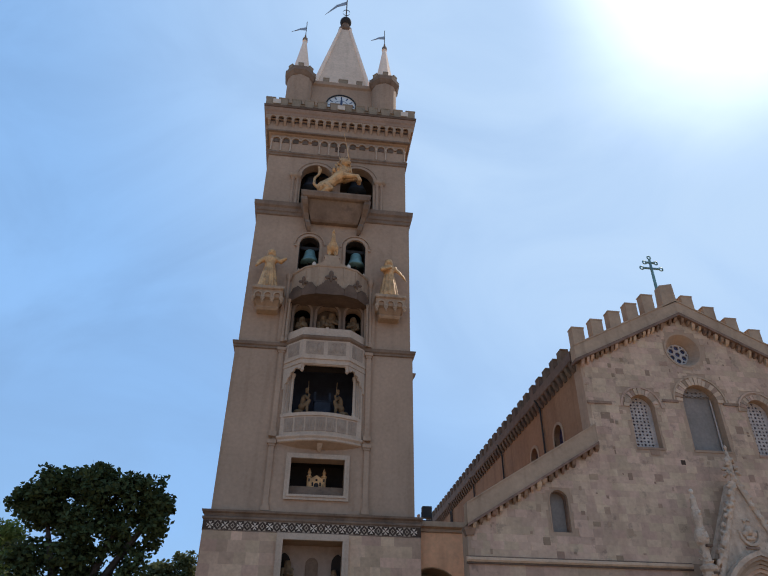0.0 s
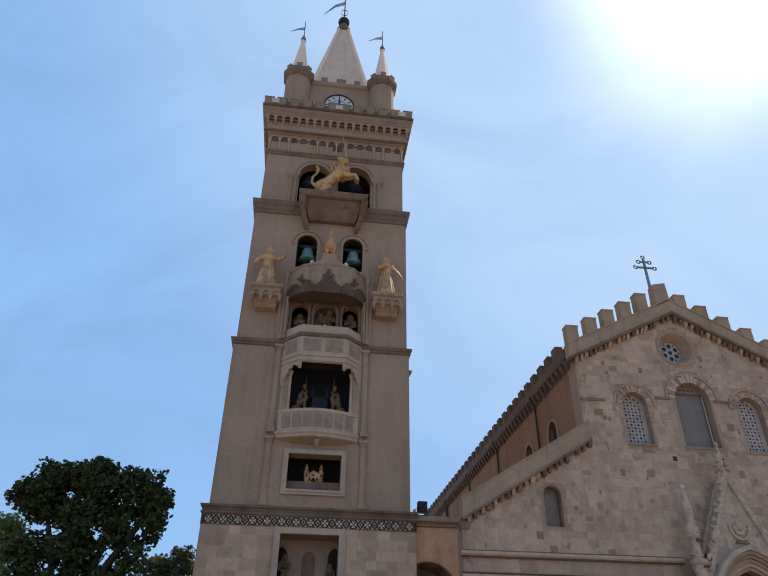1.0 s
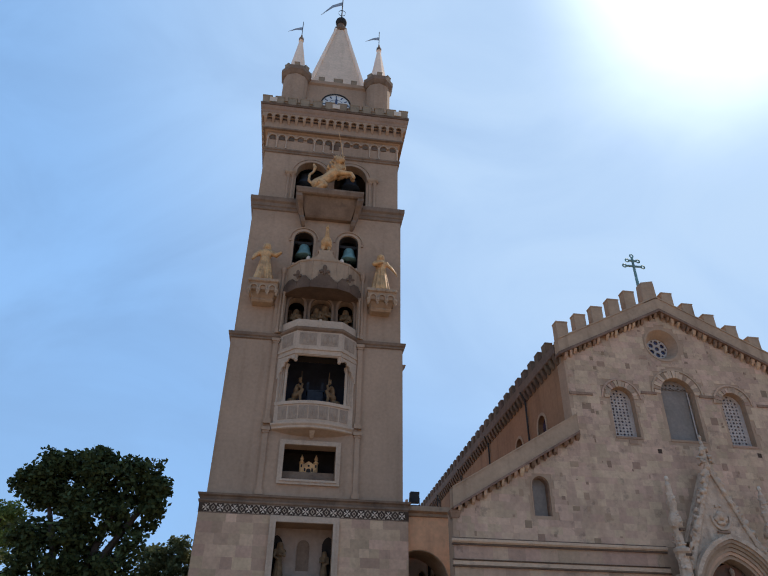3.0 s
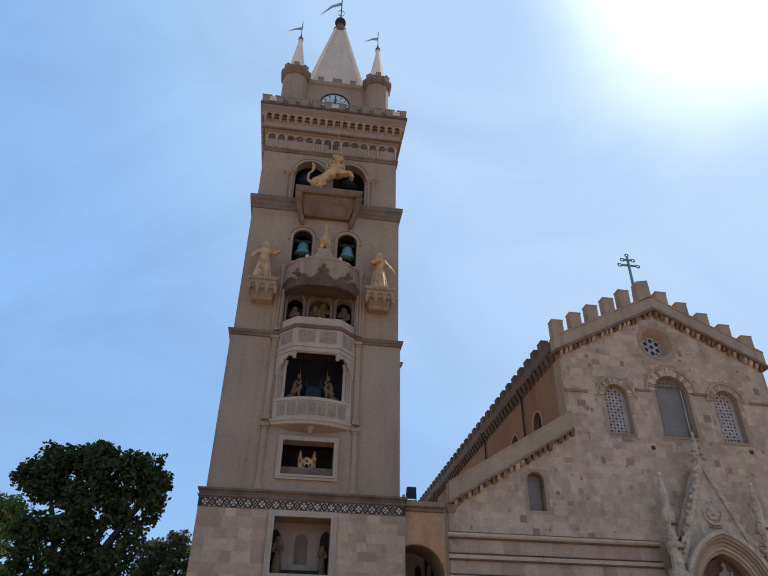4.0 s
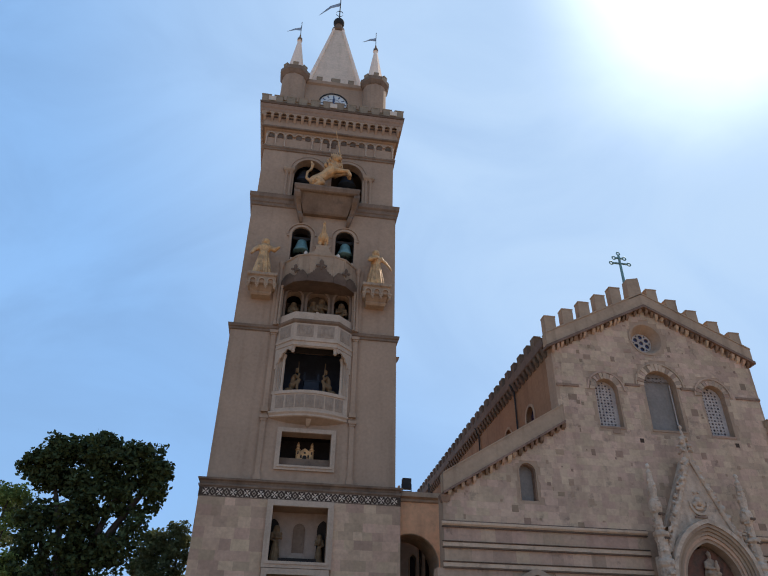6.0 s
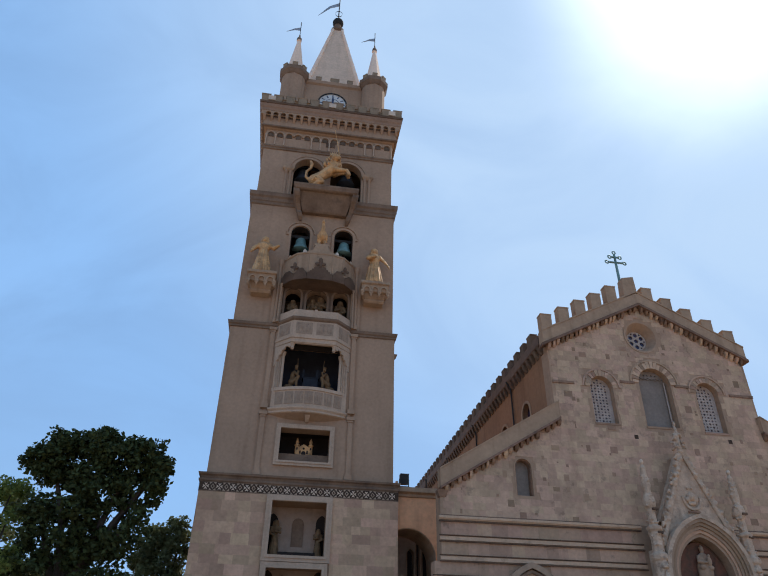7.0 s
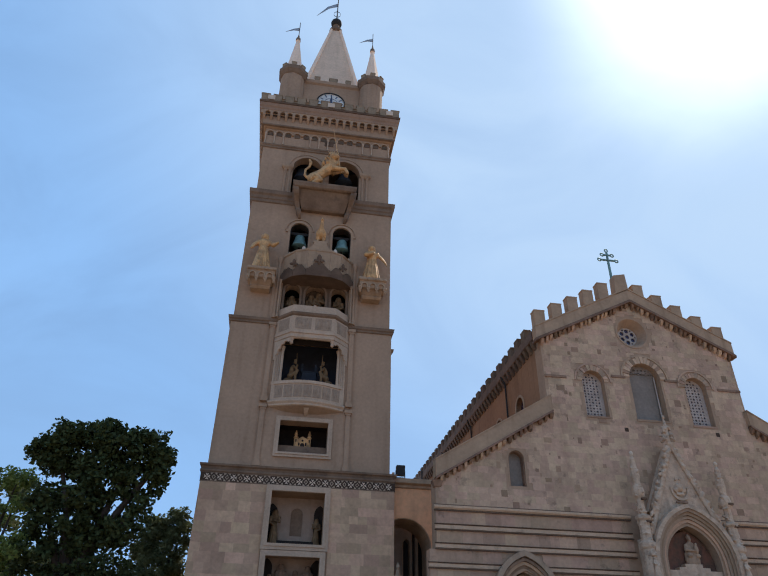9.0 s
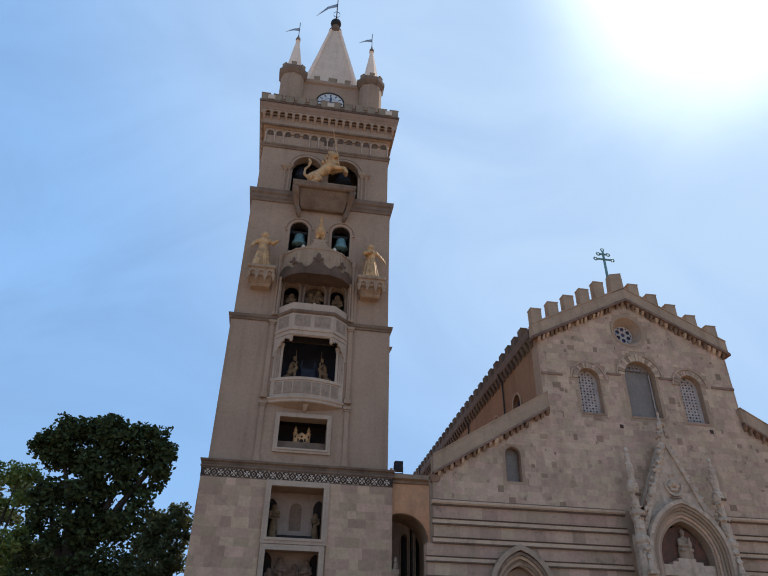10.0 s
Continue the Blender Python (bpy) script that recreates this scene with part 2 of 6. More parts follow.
def leafy(name, a, b, thin=0.25):
    m = bpy.data.materials.new(name)
    m.use_nodes = True
    t = m.node_tree
    bs = t.nodes["Principled BSDF"]
    geo = nd(t, "ShaderNodeNewGeometry")
    mix = nd(t, "ShaderNodeMix", data="RGBA")
    mix.inputs["A"].default_value, mix.inputs["B"].default_value = (*a, 1), (*b, 1)
    t.links.new(geo.outputs["Random Per Island"], mix.inputs["Factor"])
    t.links.new(mix.outputs["Result"], bs.inputs["Base Color"])
    bs.inputs["Roughness"].default_value = 0.7
    bs.inputs["Specular IOR Level"].default_value = 0.2
    tr = nd(t, "ShaderNodeBsdfTranslucent")
    t.links.new(mix.outputs["Result"], tr.inputs["Color"])
    ms = nd(t, "ShaderNodeMixShader")
    ms.inputs["Fac"].default_value = thin
    t.links.new(bs.outputs["BSDF"], ms.inputs[1])
    t.links.new(tr.outputs["BSDF"], ms.inputs[2])
    t.links.new(ms.outputs["Shader"], t.nodes["Material Output"].inputs["Surface"])
    return m


M_LEAF = leafy("dark evergreen leaves", (0.036, 0.045, 0.016), (0.08, 0.098, 0.032))
M_LEAF3 = leafy("fresh green leaves", (0.11, 0.14, 0.035), (0.28, 0.32, 0.09), 0.45)
M_ARCH = surface("brownish arch stone", (0.42, 0.285, 0.19), (0.34, 0.23, 0.155), big=0.9, fine=6, streaks=0.5, spots=0.4)
M_CHEST = surface("dusty blue chest", (0.06, 0.07, 0.09), (0.042, 0.05, 0.065), big=1.5)
M_LEAF2 = leafy("olive green leaves", (0.1, 0.108, 0.048), (0.2, 0.205, 0.088))


# ---- mesh building ----
from mathutils.geometry import tessellate_polygon


class Geo:
    """Collects vertices and faces of one part."""

    def __init__(self):
        self.v, self.f = [], []

    def add(self, verts, faces):
        o = len(self.v)
        self.v += [tuple(p) for p in verts]
        self.f += [tuple(i + o for i in q) for q in faces]
        return self

    def box(self, x0, x1, y0, y1, z0, z1):
        return self.add([(x, y, z) for z in (z0, z1) for x, y in ((x0, y0), (x1, y0), (x1, y1), (x0, y1))],
                        [(0, 3, 2, 1), (4, 5, 6, 7), (0, 1, 5, 4), (1, 2, 6, 5), (2, 3, 7, 6), (3, 0, 4, 7)])

    def loft(self, rings, caps=True):
        n = len(rings[0])
        vs = [p for r in rings for p in r]
        fs = [(k * n + i, k * n + (i + 1) % n, (k + 1) * n + (i + 1) % n, (k + 1) * n + i) for k in range(len(rings) - 1) for i in range(n)]
        if caps:
            fs += [tuple(range(n))[::-1], tuple(range((len(rings) - 1) * n, len(rings) * n))]
        return self.add(vs, fs)

    def square(self, cx, cy, profile):
        """A square tower part or cornice from rows of (half width, z)."""
        return self.loft([[(cx + sx * h, cy + sy * h, z) for sx, sy in ((-1, -1), (1, -1), (1, 1), (-1, 1))] for h, z in profile])

    def lathe(self, cx, cy, profile, n=16, turn=0.0, sx=1.0, sy=1.0):
        return self.loft([[(cx + sx * r * math.cos(turn + 2 * math.pi * i / n), cy + sy * r * math.sin(turn + 2 * math.pi * i / n), z) for i in range(n)] for r, z in profile])

    def bar(self, a, b, ra, rb=None, n=8):
        """A round bar from a to b."""
        a, b = Vector(a), Vector(b)
        rb = ra if rb is None else rb
        q = (b - a).to_track_quat("Z", "Y")
        ring = lambda c, r: [c + q @ Vector((r * math.cos(2 * math.pi * i / n), r * math.sin(2 * math.pi * i / n), 0)) for i in range(n)]
        return self.loft([ring(a, ra), ring(b, rb)])

    def tube(self, pts, radii, n=8):
        for i in range(len(pts) - 1):
            self.bar(pts[i], pts[i + 1], radii[i], radii[i + 1], n)
            self.ball(pts[i + 1], (radii[i + 1],) * 3, n, 5)
        return self

    def ball(self, c, r, n=14, m=9, rot=None):
        rows = []
        for k in range(m + 1):
            a = -math.pi / 2 + math.pi * k / m
            cr = max(math.cos(a), 0.02)
            rows.append([Vector((r[0] * cr * math.cos(2 * math.pi * i / n), r[1] * cr * math.sin(2 * math.pi * i / n), r[2] * math.sin(a))) for i in range(n)])
        q = Euler([radians(d) for d in rot]).to_matrix() if rot else Matrix.Identity(3)
        return self.loft([[q @ p + Vector(c) for p in row] for row in rows])

    def plate(self, outer, holes, y0, y1):
        """An upright slab between y0 and y1 with an outline of (x, z) and openings cut through."""
        loops = [list(outer)] + [list(h) for h in holes]
        flat = [p for l in loops for p in l]
        tris = tessellate_polygon([[Vector((x, z, 0)) for x, z in l] for l in loops])
        n = len(flat)
        vs = [(x, y0, z) for x, z in flat] + [(x, y1, z) for x, z in flat]
        fs = [tuple(q) for q in tris] + [tuple(i + n for i in q)[::-1] for q in tris]
        o = 0
        for l in loops:
            k = len(l)
            fs += [(o + i, o + (i + 1) % k, n + o + (i + 1) % k, n + o + i) for i in range(k)]
            o += k
        return self.add(vs, fs)

    def prism(self, plan, z0, z1):
        return self.loft([[(x, y, z) for x, y in plan] for z in (z0, z1)])

    def sweep_x(self, profile, x0, x1):
        """A profile of (y, z) drawn along x."""
        return self.loft([[(x, y, z) for y, z in profile] for x in (x0, x1)])


def build(name, g, mat, parent=None, label="", smooth=False, loc=None):
    me = bpy.data.meshes.new(name)
    me.from_pydata(g.v, [], g.f)
    bm = bmesh.new()
    bm.from_mesh(me)
    bmesh.ops.recalc_face_normals(bm, faces=bm.faces)
    bm.to_mesh(me)
    bm.free()
    if smooth:
        me.polygons.foreach_set("use_smooth", [True] * len(me.polygons))
    me.materials.append(mat)
    ob = new(name, me)
    hang(ob, parent)
    if loc:
        ob.location = loc
    return tagged(ob, label)


def hang(ob, parent):
    """Parents ob, whose numbers stay in the world's metres."""
    if parent:
        ob.parent = parent
        if parent.type == "EMPTY":
            ob.matrix_parent_inverse = Matrix.Translation(-parent.location)


def thing(name, label, category, at=(0, 0, 0), group="", kind=""):
    ob = new(name)
    ob.location = at
    ob.empty_display_size = 0.3
    return tagged(ob, label, category, group, kind)


def piece(name, mesh, parent, at, scale=(1, 1, 1), rz=0.0, ry=0.0):
    ob = new(name, mesh)
    hang(ob, parent)
    ob.location, ob.scale, ob.rotation_euler = at, scale, (0, radians(ry), radians(rz))
    return ob


def unit_mesh(name, g, mat):
    me = bpy.data.meshes.new(name)
    me.from_pydata(g.v, [], g.f)
    bm = bmesh.new()
    bm.from_mesh(me)
    bmesh.ops.recalc_face_normals(bm, faces=bm.faces)
    bm.to_mesh(me)
    bm.free()
    me.materials.append(mat)
    return me


def block_geo(rng, x, z, w, h, y, deep=0.1, proud=0.015, joint=0.0008, edge=0.0015):
    """One dressed stone with chamfered front edges, its face towards -y."""
    j, p = joint, proud + rng.uniform(-0.003, 0.004)
    a = [(x + j, z + j), (x + w - j, z + j), (x + w - j, z + h - j), (x + j, z + h - j)]
    e = edge
    b = [(x + j + e, z + j + e), (x + w - j - e, z + j + e), (x + w - j - e, z + h - j - e), (x + j + e, z + h - j - e)]
    vs = [(px, y + deep, pz) for px, pz in a] + [(px, y - p + e * 0.7, pz) for px, pz in a] + [(px, y - p, pz) for px, pz in b]
    fs = [(i, (i + 1) % 4, 4 + (i + 1) % 4, 4 + i) for i in range(4)] + [(4 + i, 4 + (i + 1) % 4, 8 + (i + 1) % 4, 8 + i) for i in range(4)] + [(8, 9, 10, 11), (3, 2, 1, 0)]
    return vs, fs


def arch_outline(xc, half, z0, spring, n=12, pointed=0.0, top=None):
    """Outline of an arched opening; pointed > 0 gives a pointed arch."""
    pts = [(xc - half, z0), (xc + half, z0)]
    if not pointed:
        pts += [(xc + half * math.cos(math.pi * i / n), spring + half * math.sin(math.pi * i / n)) for i in range(n + 1)]
    else:
        r = half * (1 + pointed)
        cx = half - r
        end = math.acos(-cx / r)
        right = [(xc + cx + r * math.cos(end * i / n), spring + r * math.sin(end * i / n)) for i in range(n + 1)]
        pts += right + [(2 * xc - x, z) for x, z in right[-2::-1]]
    return pts


def rect(x0, x1, z0, z1):
    return [(x0, z0), (x1, z0), (x1, z1), (x0, z1)]


def frame_plate(g, x0, x1, z0, z1, w, y0, y1):
    """A rectangular moulded frame of width w round an opening."""
    g.plate(rect(x0 - w, x1 + w, z0 - w, z1 + w), [rect(x0, x1, z0, z1)], y0, y1)
    g.plate(rect(x0 - w * 0.45, x1 + w * 0.45, z0 - w * 0.45, z1 + w * 0.45), [rect(x0 + 0.002, x1 - 0.002, z0 + 0.002, z1 - 0.002)], y0 - 0.05, y0 + 0.02)
    return g


def arch_ring(g, xc, half, spring, thick, y0, y1, n=14, pointed=0.0, foot=0.0):
    """The moulded band round an arch."""
    inner = arch_outline(xc, half, spring - foot, spring, n, pointed)[2:]
    outer = arch_outline(xc, half + thick, spring - foot, spring, n, pointed * half / (half + thick) if pointed else 0.0)[2:]
    if foot:
        inner = [(xc + half, spring - foot)] + inner + [(xc - half, spring - foot)]
        outer = [(xc + half + thick, spring - foot)] + outer + [(xc - half - thick, spring - foot)]
    g.loft([[(a[0], y0, a[1]), (b[0], y0, b[1]), (b[0], y1, b[1]), (a[0], y1, a[1])] for a, b in zip(inner, outer)])
    return g


# ---- ground ----
g = Geo().box(-2500, 2500, -2500, 2500, -0.5, 0.0)
tagged(build("ground", g, M_PAVE), "pale stone paving of the cathedral square", "ground", kind="structure")

# ---- bell tower ----
TY = 4.85
tower = thing("bell_tower", "tall beige stone clock tower with astronomical figures and a white spire", "tower", (0, TY, 0))


def stage(name, h, z0, z1, holes, mat, thick=0.6, label=""):
    """One storey of the tower: four walls and a vault, the front wall with its openings."""
    yf, yb = TY - h, TY + h
    fr = build(name, Geo().plate(rect(-h, h, z0, z1), holes, yf, yf + thick), mat, tower, label)
    build("side_wall", Geo().box(-h, -h + thick, yf + thick, yb - thick, z0, z1), mat, tower)
    build("side_wall", Geo().box(h - thick, h, yf + thick, yb - thick, z0, z1), mat, tower)
    build("rear_wall", Geo().box(-h, h, yb - thick, yb, z0, z1), mat, tower)
    build("vault", Geo().box(-h + thick, h - thick, yf + thick, yb - thick, z1 - 0.3, z1), mat, tower)
    return fr


M_IN, M2_IN, N_IN = (-1.37, 1.38, 7.25, 9.82), (-1.36, 1.32, 4.75, 6.67), (-1.32, 1.33, 11.92, 13.69)
LION_IN = (-1.6, 1.66, 15.6, 19.5)
base = stage("base_wall", 5.08, 0, 10.13, [rect(*M_IN), rect(*M2_IN)], M_JOINT, label="lower storey faced with grey-beige ashlar")
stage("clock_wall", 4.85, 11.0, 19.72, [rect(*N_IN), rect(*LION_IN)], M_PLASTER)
NICHES = [arch_outline(-1.42, 0.46, 20.2, 22.2), arch_outline(0.02, 0.62, 20.2, 22.1), arch_outline(1.48, 0.46, 20.2, 22.2)]
BELLS = [arch_outline(-1.36, 0.61, 24.6, 26.9), arch_outline(1.44, 0.61, 24.6, 26.9)]
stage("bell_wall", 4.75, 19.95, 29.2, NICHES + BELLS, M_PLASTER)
BIFORA = [arch_outline(-1.28, 1.03, 29.9, 32.5), arch_outline(1.36, 1.08, 29.9, 32.5)]
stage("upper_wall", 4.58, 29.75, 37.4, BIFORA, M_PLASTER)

# cornices round the tower
build("cornice", Geo().square(0, TY, [(5.12, 10.62), (5.16, 10.66), (5.16, 10.74), (5.06, 10.78), (5.10, 10.9), (5.2, 10.96), (5.22, 11.05), (4.9, 11.12)]), M_TRIM, tower)
build("cornice", Geo().square(0, TY, [(4.86, 19.66), (4.93, 19.7), (4.93, 19.8), (5.0, 19.86), (5.03, 20.02), (4.76, 20.06)]), M_TRIM, tower)
build("cornice", Geo().square(0, TY, [(4.77, 28.95), (4.83, 29.0), (4.83, 29.2), (4.88, 29.26), (4.88, 29.5), (4.98, 29.62), (5.0, 29.92), (4.6, 29.98)]), M_TRIM, tower)
build("string_course", Geo().square(0, TY, [(4.59, 34.12), (4.66, 34.16), (4.66, 34.28), (4.72, 34.34), (4.72, 34.44), (4.59, 34.5)]), M_TRIM, tower)
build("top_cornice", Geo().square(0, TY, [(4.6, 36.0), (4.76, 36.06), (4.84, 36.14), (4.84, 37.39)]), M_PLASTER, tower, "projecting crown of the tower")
# darker than the crown below: its soffit's shade is in the colour
build("crown_fascia", Geo().square(0, TY, [(4.8, 37.385), (5.12, 37.4), (5.14, 37.62), (5.2, 37.74), (5.24, 38.0), (5.0, 38.1)]), M_FACADE_DARK, tower)
build("crown_slab", Geo().square(0, TY, [(5.02, 37.99), (5.28, 38.03), (5.3, 38.2), (5.02, 38.24)]), M_STONE_SHADE, tower)
build("crown_moulding", Geo().square(0, TY, [(4.62, 36.02), (4.9, 36.1), (4.9, 36.22), (4.62, 36.3)]), M_TRIM, tower)

# corbel table with little arches under the crown
corb = unit_mesh("corbel", Geo().loft([[(-w, 0.04, z), (w, 0.04, z), (w, -d, z), (-w, -d, z)] for z, d, w in ((-0.74, 0.02, 0.05), (-0.62, 0.1, 0.08), (-0.45, 0.24, 0.1), (-0.3, 0.26, 0.11))]), M_PLASTER)
ARC_X = [-4.84 + 9.68 * (i + 0.5) / 18 for i in range(18)]
build("arched_corbel_table", Geo().plate(rect(-5.08, 5.08, 37.02, 37.44), [arch_outline(x, 0.19, 37.03, 37.12, 8) for x in ARC_X], TY - 5.1, TY - 4.98), M_PLASTER, tower)
g = Geo().plate(rect(-4.97, 5.08, 37.02, 37.44), [arch_outline(x, 0.19, 37.03, 37.12, 8) for x in ARC_X], 0, 0.12)
g.v = [(5.1 - y, TY + x, z) for x, y, z in g.v]
build("arched_corbel_table", g, M_PLASTER, tower)
for i in range(19):
    x = -4.84 + 9.68 * i / 18
    piece("corbel", corb, tower, (x, TY - 4.84, 37.36))
    if i:
        piece("corbel", corb, tower, (4.84, TY + x, 37.36), rz=90)
        piece("corbel", corb, tower, (-4.84, TY + x, 37.36), rz=-90)
# dark arched plates put the recesses' shade into the colour
back_m = unit_mesh("corbel_shade", Geo().plate(arch_outline(0, 0.17, -0.2, 0.0, 8), [], -0.01, 0.02), M_STONE_SHADE)
for x in ARC_X:
    piece("corbel_shade", back_m, tower, (x, TY - 4.842, 37.2))
# little blind arcade
arc = Geo()
for i in range(14):
    x = -4.2 + 8.4 * i / 13
    arch_ring(arc, x, 0.23, 35.5, 0.1, TY - 4.7, TY - 4.56, 8)
build("blind_arcade", arc, M_PLASTER, tower)
g = Geo().lathe(0, 0, [(0.075, 0), (0.075, 0.08), (0.05, 0.12), (0.045, 0.78), (0.09, 0.9), (0.09, 1.0)], 8)
colonn = unit_mesh("colonnette", g, M_MARBLE)
for i in (0, 1, 2, 5, 6, 7, 8, 11, 12, 14):
    piece("colonnette", colonn, tower, (-4.52 + 9.04 * i / 14, TY - 4.66, 34.5))
# flat brown half-moons paint the shade under the arcade's arches
nichem = unit_mesh("arcade_niche", Geo().plate(arch_outline(0, 0.19, 0.34, 0.5, 8), [], -0.02, 0.02), M_BROWN)
for i in range(14):
    piece("arcade_niche", nichem, tower, (-4.2 + 8.4 * i / 13, TY - 4.6, 35.0))

# parapet of the crown: low wall with recessed panels and merlons
# small window opening: a dark plate paints the shade inside it
build("arcade_window", Geo().plate(rect(-0.22, 0.42, 34.95, 35.42), [], TY - 4.625, TY - 4.58), M_STONE_SHADE, tower)
build("parapet", Geo().plate(rect(-5.18, 5.18, 38.2, 38.6), [], TY - 5.18, TY - 4.95), M_LICHEN, tower)
build("parapet", Geo().box(4.95, 5.18, TY - 4.95, TY + 5.18, 38.2, 38.6), M_LICHEN, tower)
build("parapet", Geo().box(-5.18, -4.95, TY - 4.95, TY + 5.18, 38.2, 38.6), M_LICHEN, tower)
build("parapet", Geo().box(-4.95, 4.95, TY + 4.95, TY + 5.18, 38.2, 38.6), M_LICHEN, tower)
mer = unit_mesh("merlon", Geo().loft([[(-h, -d, z), (h, -d, z), (h, d, z), (-h, d, z)] for h, d, z in ((0.25, 0.13, -0.36), (0.25, 0.13, 0.36), (0.28, 0.15, 0.38), (0.28, 0.15, 0.46))]), M_LICHEN)
panel_m = unit_mesh("parapet_panel", frame_plate(Geo(), -0.14, 0.14, 0.0, 0.2, 0.05, -0.03, 0.0), M_LICHEN)
for i in range(12):
    x = -4.9 + 9.8 * i / 11
    piece("merlon", mer, tower, (x, TY - 5.07, 38.58), (1.25, 1, 0.9))
    piece("merlon", mer, tower, (5.07, TY + x, 38.58), rz=90)
    piece("merlon", mer, tower, (-5.07, TY + x, 38.58), rz=90)
    if i < 11:
        piece("parapet_panel", panel_m, tower, (x + 0.445, TY - 5.18, 38.32))
lampm = unit_mesh("floodlight_panel", Geo().box(-0.26, 0.26, -0.03, 0.03, 0, 0.42), M_INLAY)
for x in (-4.46, 4.46, 0.0):
    piece("floodlight_panel", lampm, tower, (x, TY - 5.24, 38.36))

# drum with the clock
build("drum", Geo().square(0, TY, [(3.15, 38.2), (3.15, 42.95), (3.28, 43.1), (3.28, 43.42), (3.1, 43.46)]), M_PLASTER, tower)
for x, w in ((-1.25, 0.85), (0.06, 1.3), (1.3, 0.85)):
    piece("merlon", mer, tower, (x, TY - 3.14, 43.42), (w, 0.9, 1.0))
CLZ = 41.0
clock = thing("clock", "round white clock with dark blue pointers on the tower drum", "clock", (0, TY - 3.15, CLZ))
yk = TY - 3.15
ring = lambda r0, r1, y0, y1, n=40: Geo().loft([[(r * math.cos(2 * math.pi * i / n), y, CLZ + r * math.sin(2 * math.pi * i / n)) for r, y in ((r0, y0), (r1, y0), (r1, y1), (r0, y1))] for i in range(n + 1)], caps=False)
build("dial", Geo().loft([[(1.08 * math.cos(2 * math.pi * i / 40), y, CLZ + 1.08 * math.sin(2 * math.pi * i / 40)) for i in range(40)] for y in (yk - 0.05, yk - 0.002)]), M_DIAL, clock)
build("rim", ring(1.06, 1.15, yk - 0.12, yk - 0.002), M_IRON, clock)
build("chapter_ring", ring(0.52, 0.55, yk - 0.058, yk - 0.05), M_DIALBLUE, clock)
tick = unit_mesh("hour_mark", Geo().box(-0.045, 0.045, -0.058, -0.05, 0.72, 0.98), M_DIALBLUE)
for k in range(12):
    piece("hour_mark", tick, clock, (0, yk, CLZ), ry=30 * k)
build("hour_hand", Geo().plate([(-0.09, CLZ - 0.1), (0.09, CLZ - 0.1), (0.11, CLZ + 0.45), (0.02, CLZ + 0.85), (-0.06, CLZ + 0.45)], [], yk - 0.09, yk - 0.065), M_DIALBLUE, clock)
build("minute_hand", Geo().plate([(-0.15, CLZ - 0.06), (1.0, CLZ + 0.02), (-0.15, CLZ + 0.07)], [], yk - 0.12, yk - 0.095), M_DIALBLUE, clock)

# corner turrets and spire
OCT = math.pi / 8


def turret(cx, cy):
    t = build("turret", Geo().lathe(cx, cy, [(0.95, 38.2), (0.95, 42.9), (0.95, 43.0)], 16, OCT), M_PLASTER, tower, "round corner turret with a pointed cap")
    build("turret_cap", Geo().lathe(cx, cy, [(0.99, 42.92), (1.06, 43.0), (1.18, 43.25), (1.22, 43.3), (1.22, 43.68), (1.0, 43.7)], 8, OCT), M_TRIM, t)
    build("pinnacle", Geo().lathe(cx, cy, [(0.74, 43.68), (0.72, 43.95), (0.15, 47.9), (0.21, 47.95), (0.19, 48.05), (0.17, 48.08)], 8, OCT), M_WHITE, t)
    build("pinnacle_tip", Geo().lathe(cx, cy, [(0.2, 47.98), (0.22, 48.1), (0.2, 48.3), (0.1, 48.45), (0.05, 48.8)], 8, OCT), M_TRIM, t)
    for k in range(8):
        a = 2 * math.pi * k / 8
        p = piece("merlon", mer, t, (cx + 1.02 * math.cos(a), cy + 1.02 * math.sin(a), 43.62), (0.75, 0.8, 0.9), rz=math.degrees(a) + 90)
    v = build("weather_vane", Geo().bar((cx, cy, 48.6), (cx, cy, 50.5), 0.03), M_IRON, t)
    build("pennant", Geo().plate([(cx, 49.8), (cx, 49.4), (cx - 0.5, 49.36), (cx - 1.15, 49.02), (cx - 0.5, 49.56)], [], cy - 0.015, cy + 0.015), M_VANE, v)


for cx, cy in ((-3.2, 1.68), (3.2, 1.68), (-3.2, 8.0), (3.2, 8.0)):
    turret(cx, cy)
spire = build("spire", Geo().square(0, TY, [(2.32, 43.42), (2.26, 43.9), (0.42, 53.9), (0.42, 53.95)]), M_SPIRE, tower, "white stuccoed pyramid spire")
for sx in (-1, 1):
    for sy in (-1, 1):
        build("rib", Geo().bar((sx * 2.24, TY + sy * 2.24, 43.9), (sx * 0.42, TY + sy * 0.42, 53.9), 0.2, 0.12), M_WHITE, spire)
build("finial_neck", Geo().lathe(0, TY, [(0.5, 53.85), (0.62, 54.0), (0.62, 54.3), (0.4, 54.5), (0.3, 54.9), (0.34, 55.0)], 12), M_TRIM, spire)
build("finial_ball", Geo().ball((0, TY, 55.45), (0.52, 0.52, 0.5), 20, 12), M_IRON, spire, "dark bronze ball", smooth=True)
vane = build("weather_vane", Geo().bar((0, TY, 55.8), (0, TY, 60.2), 0.06, 0.04), M_IRON, spire)
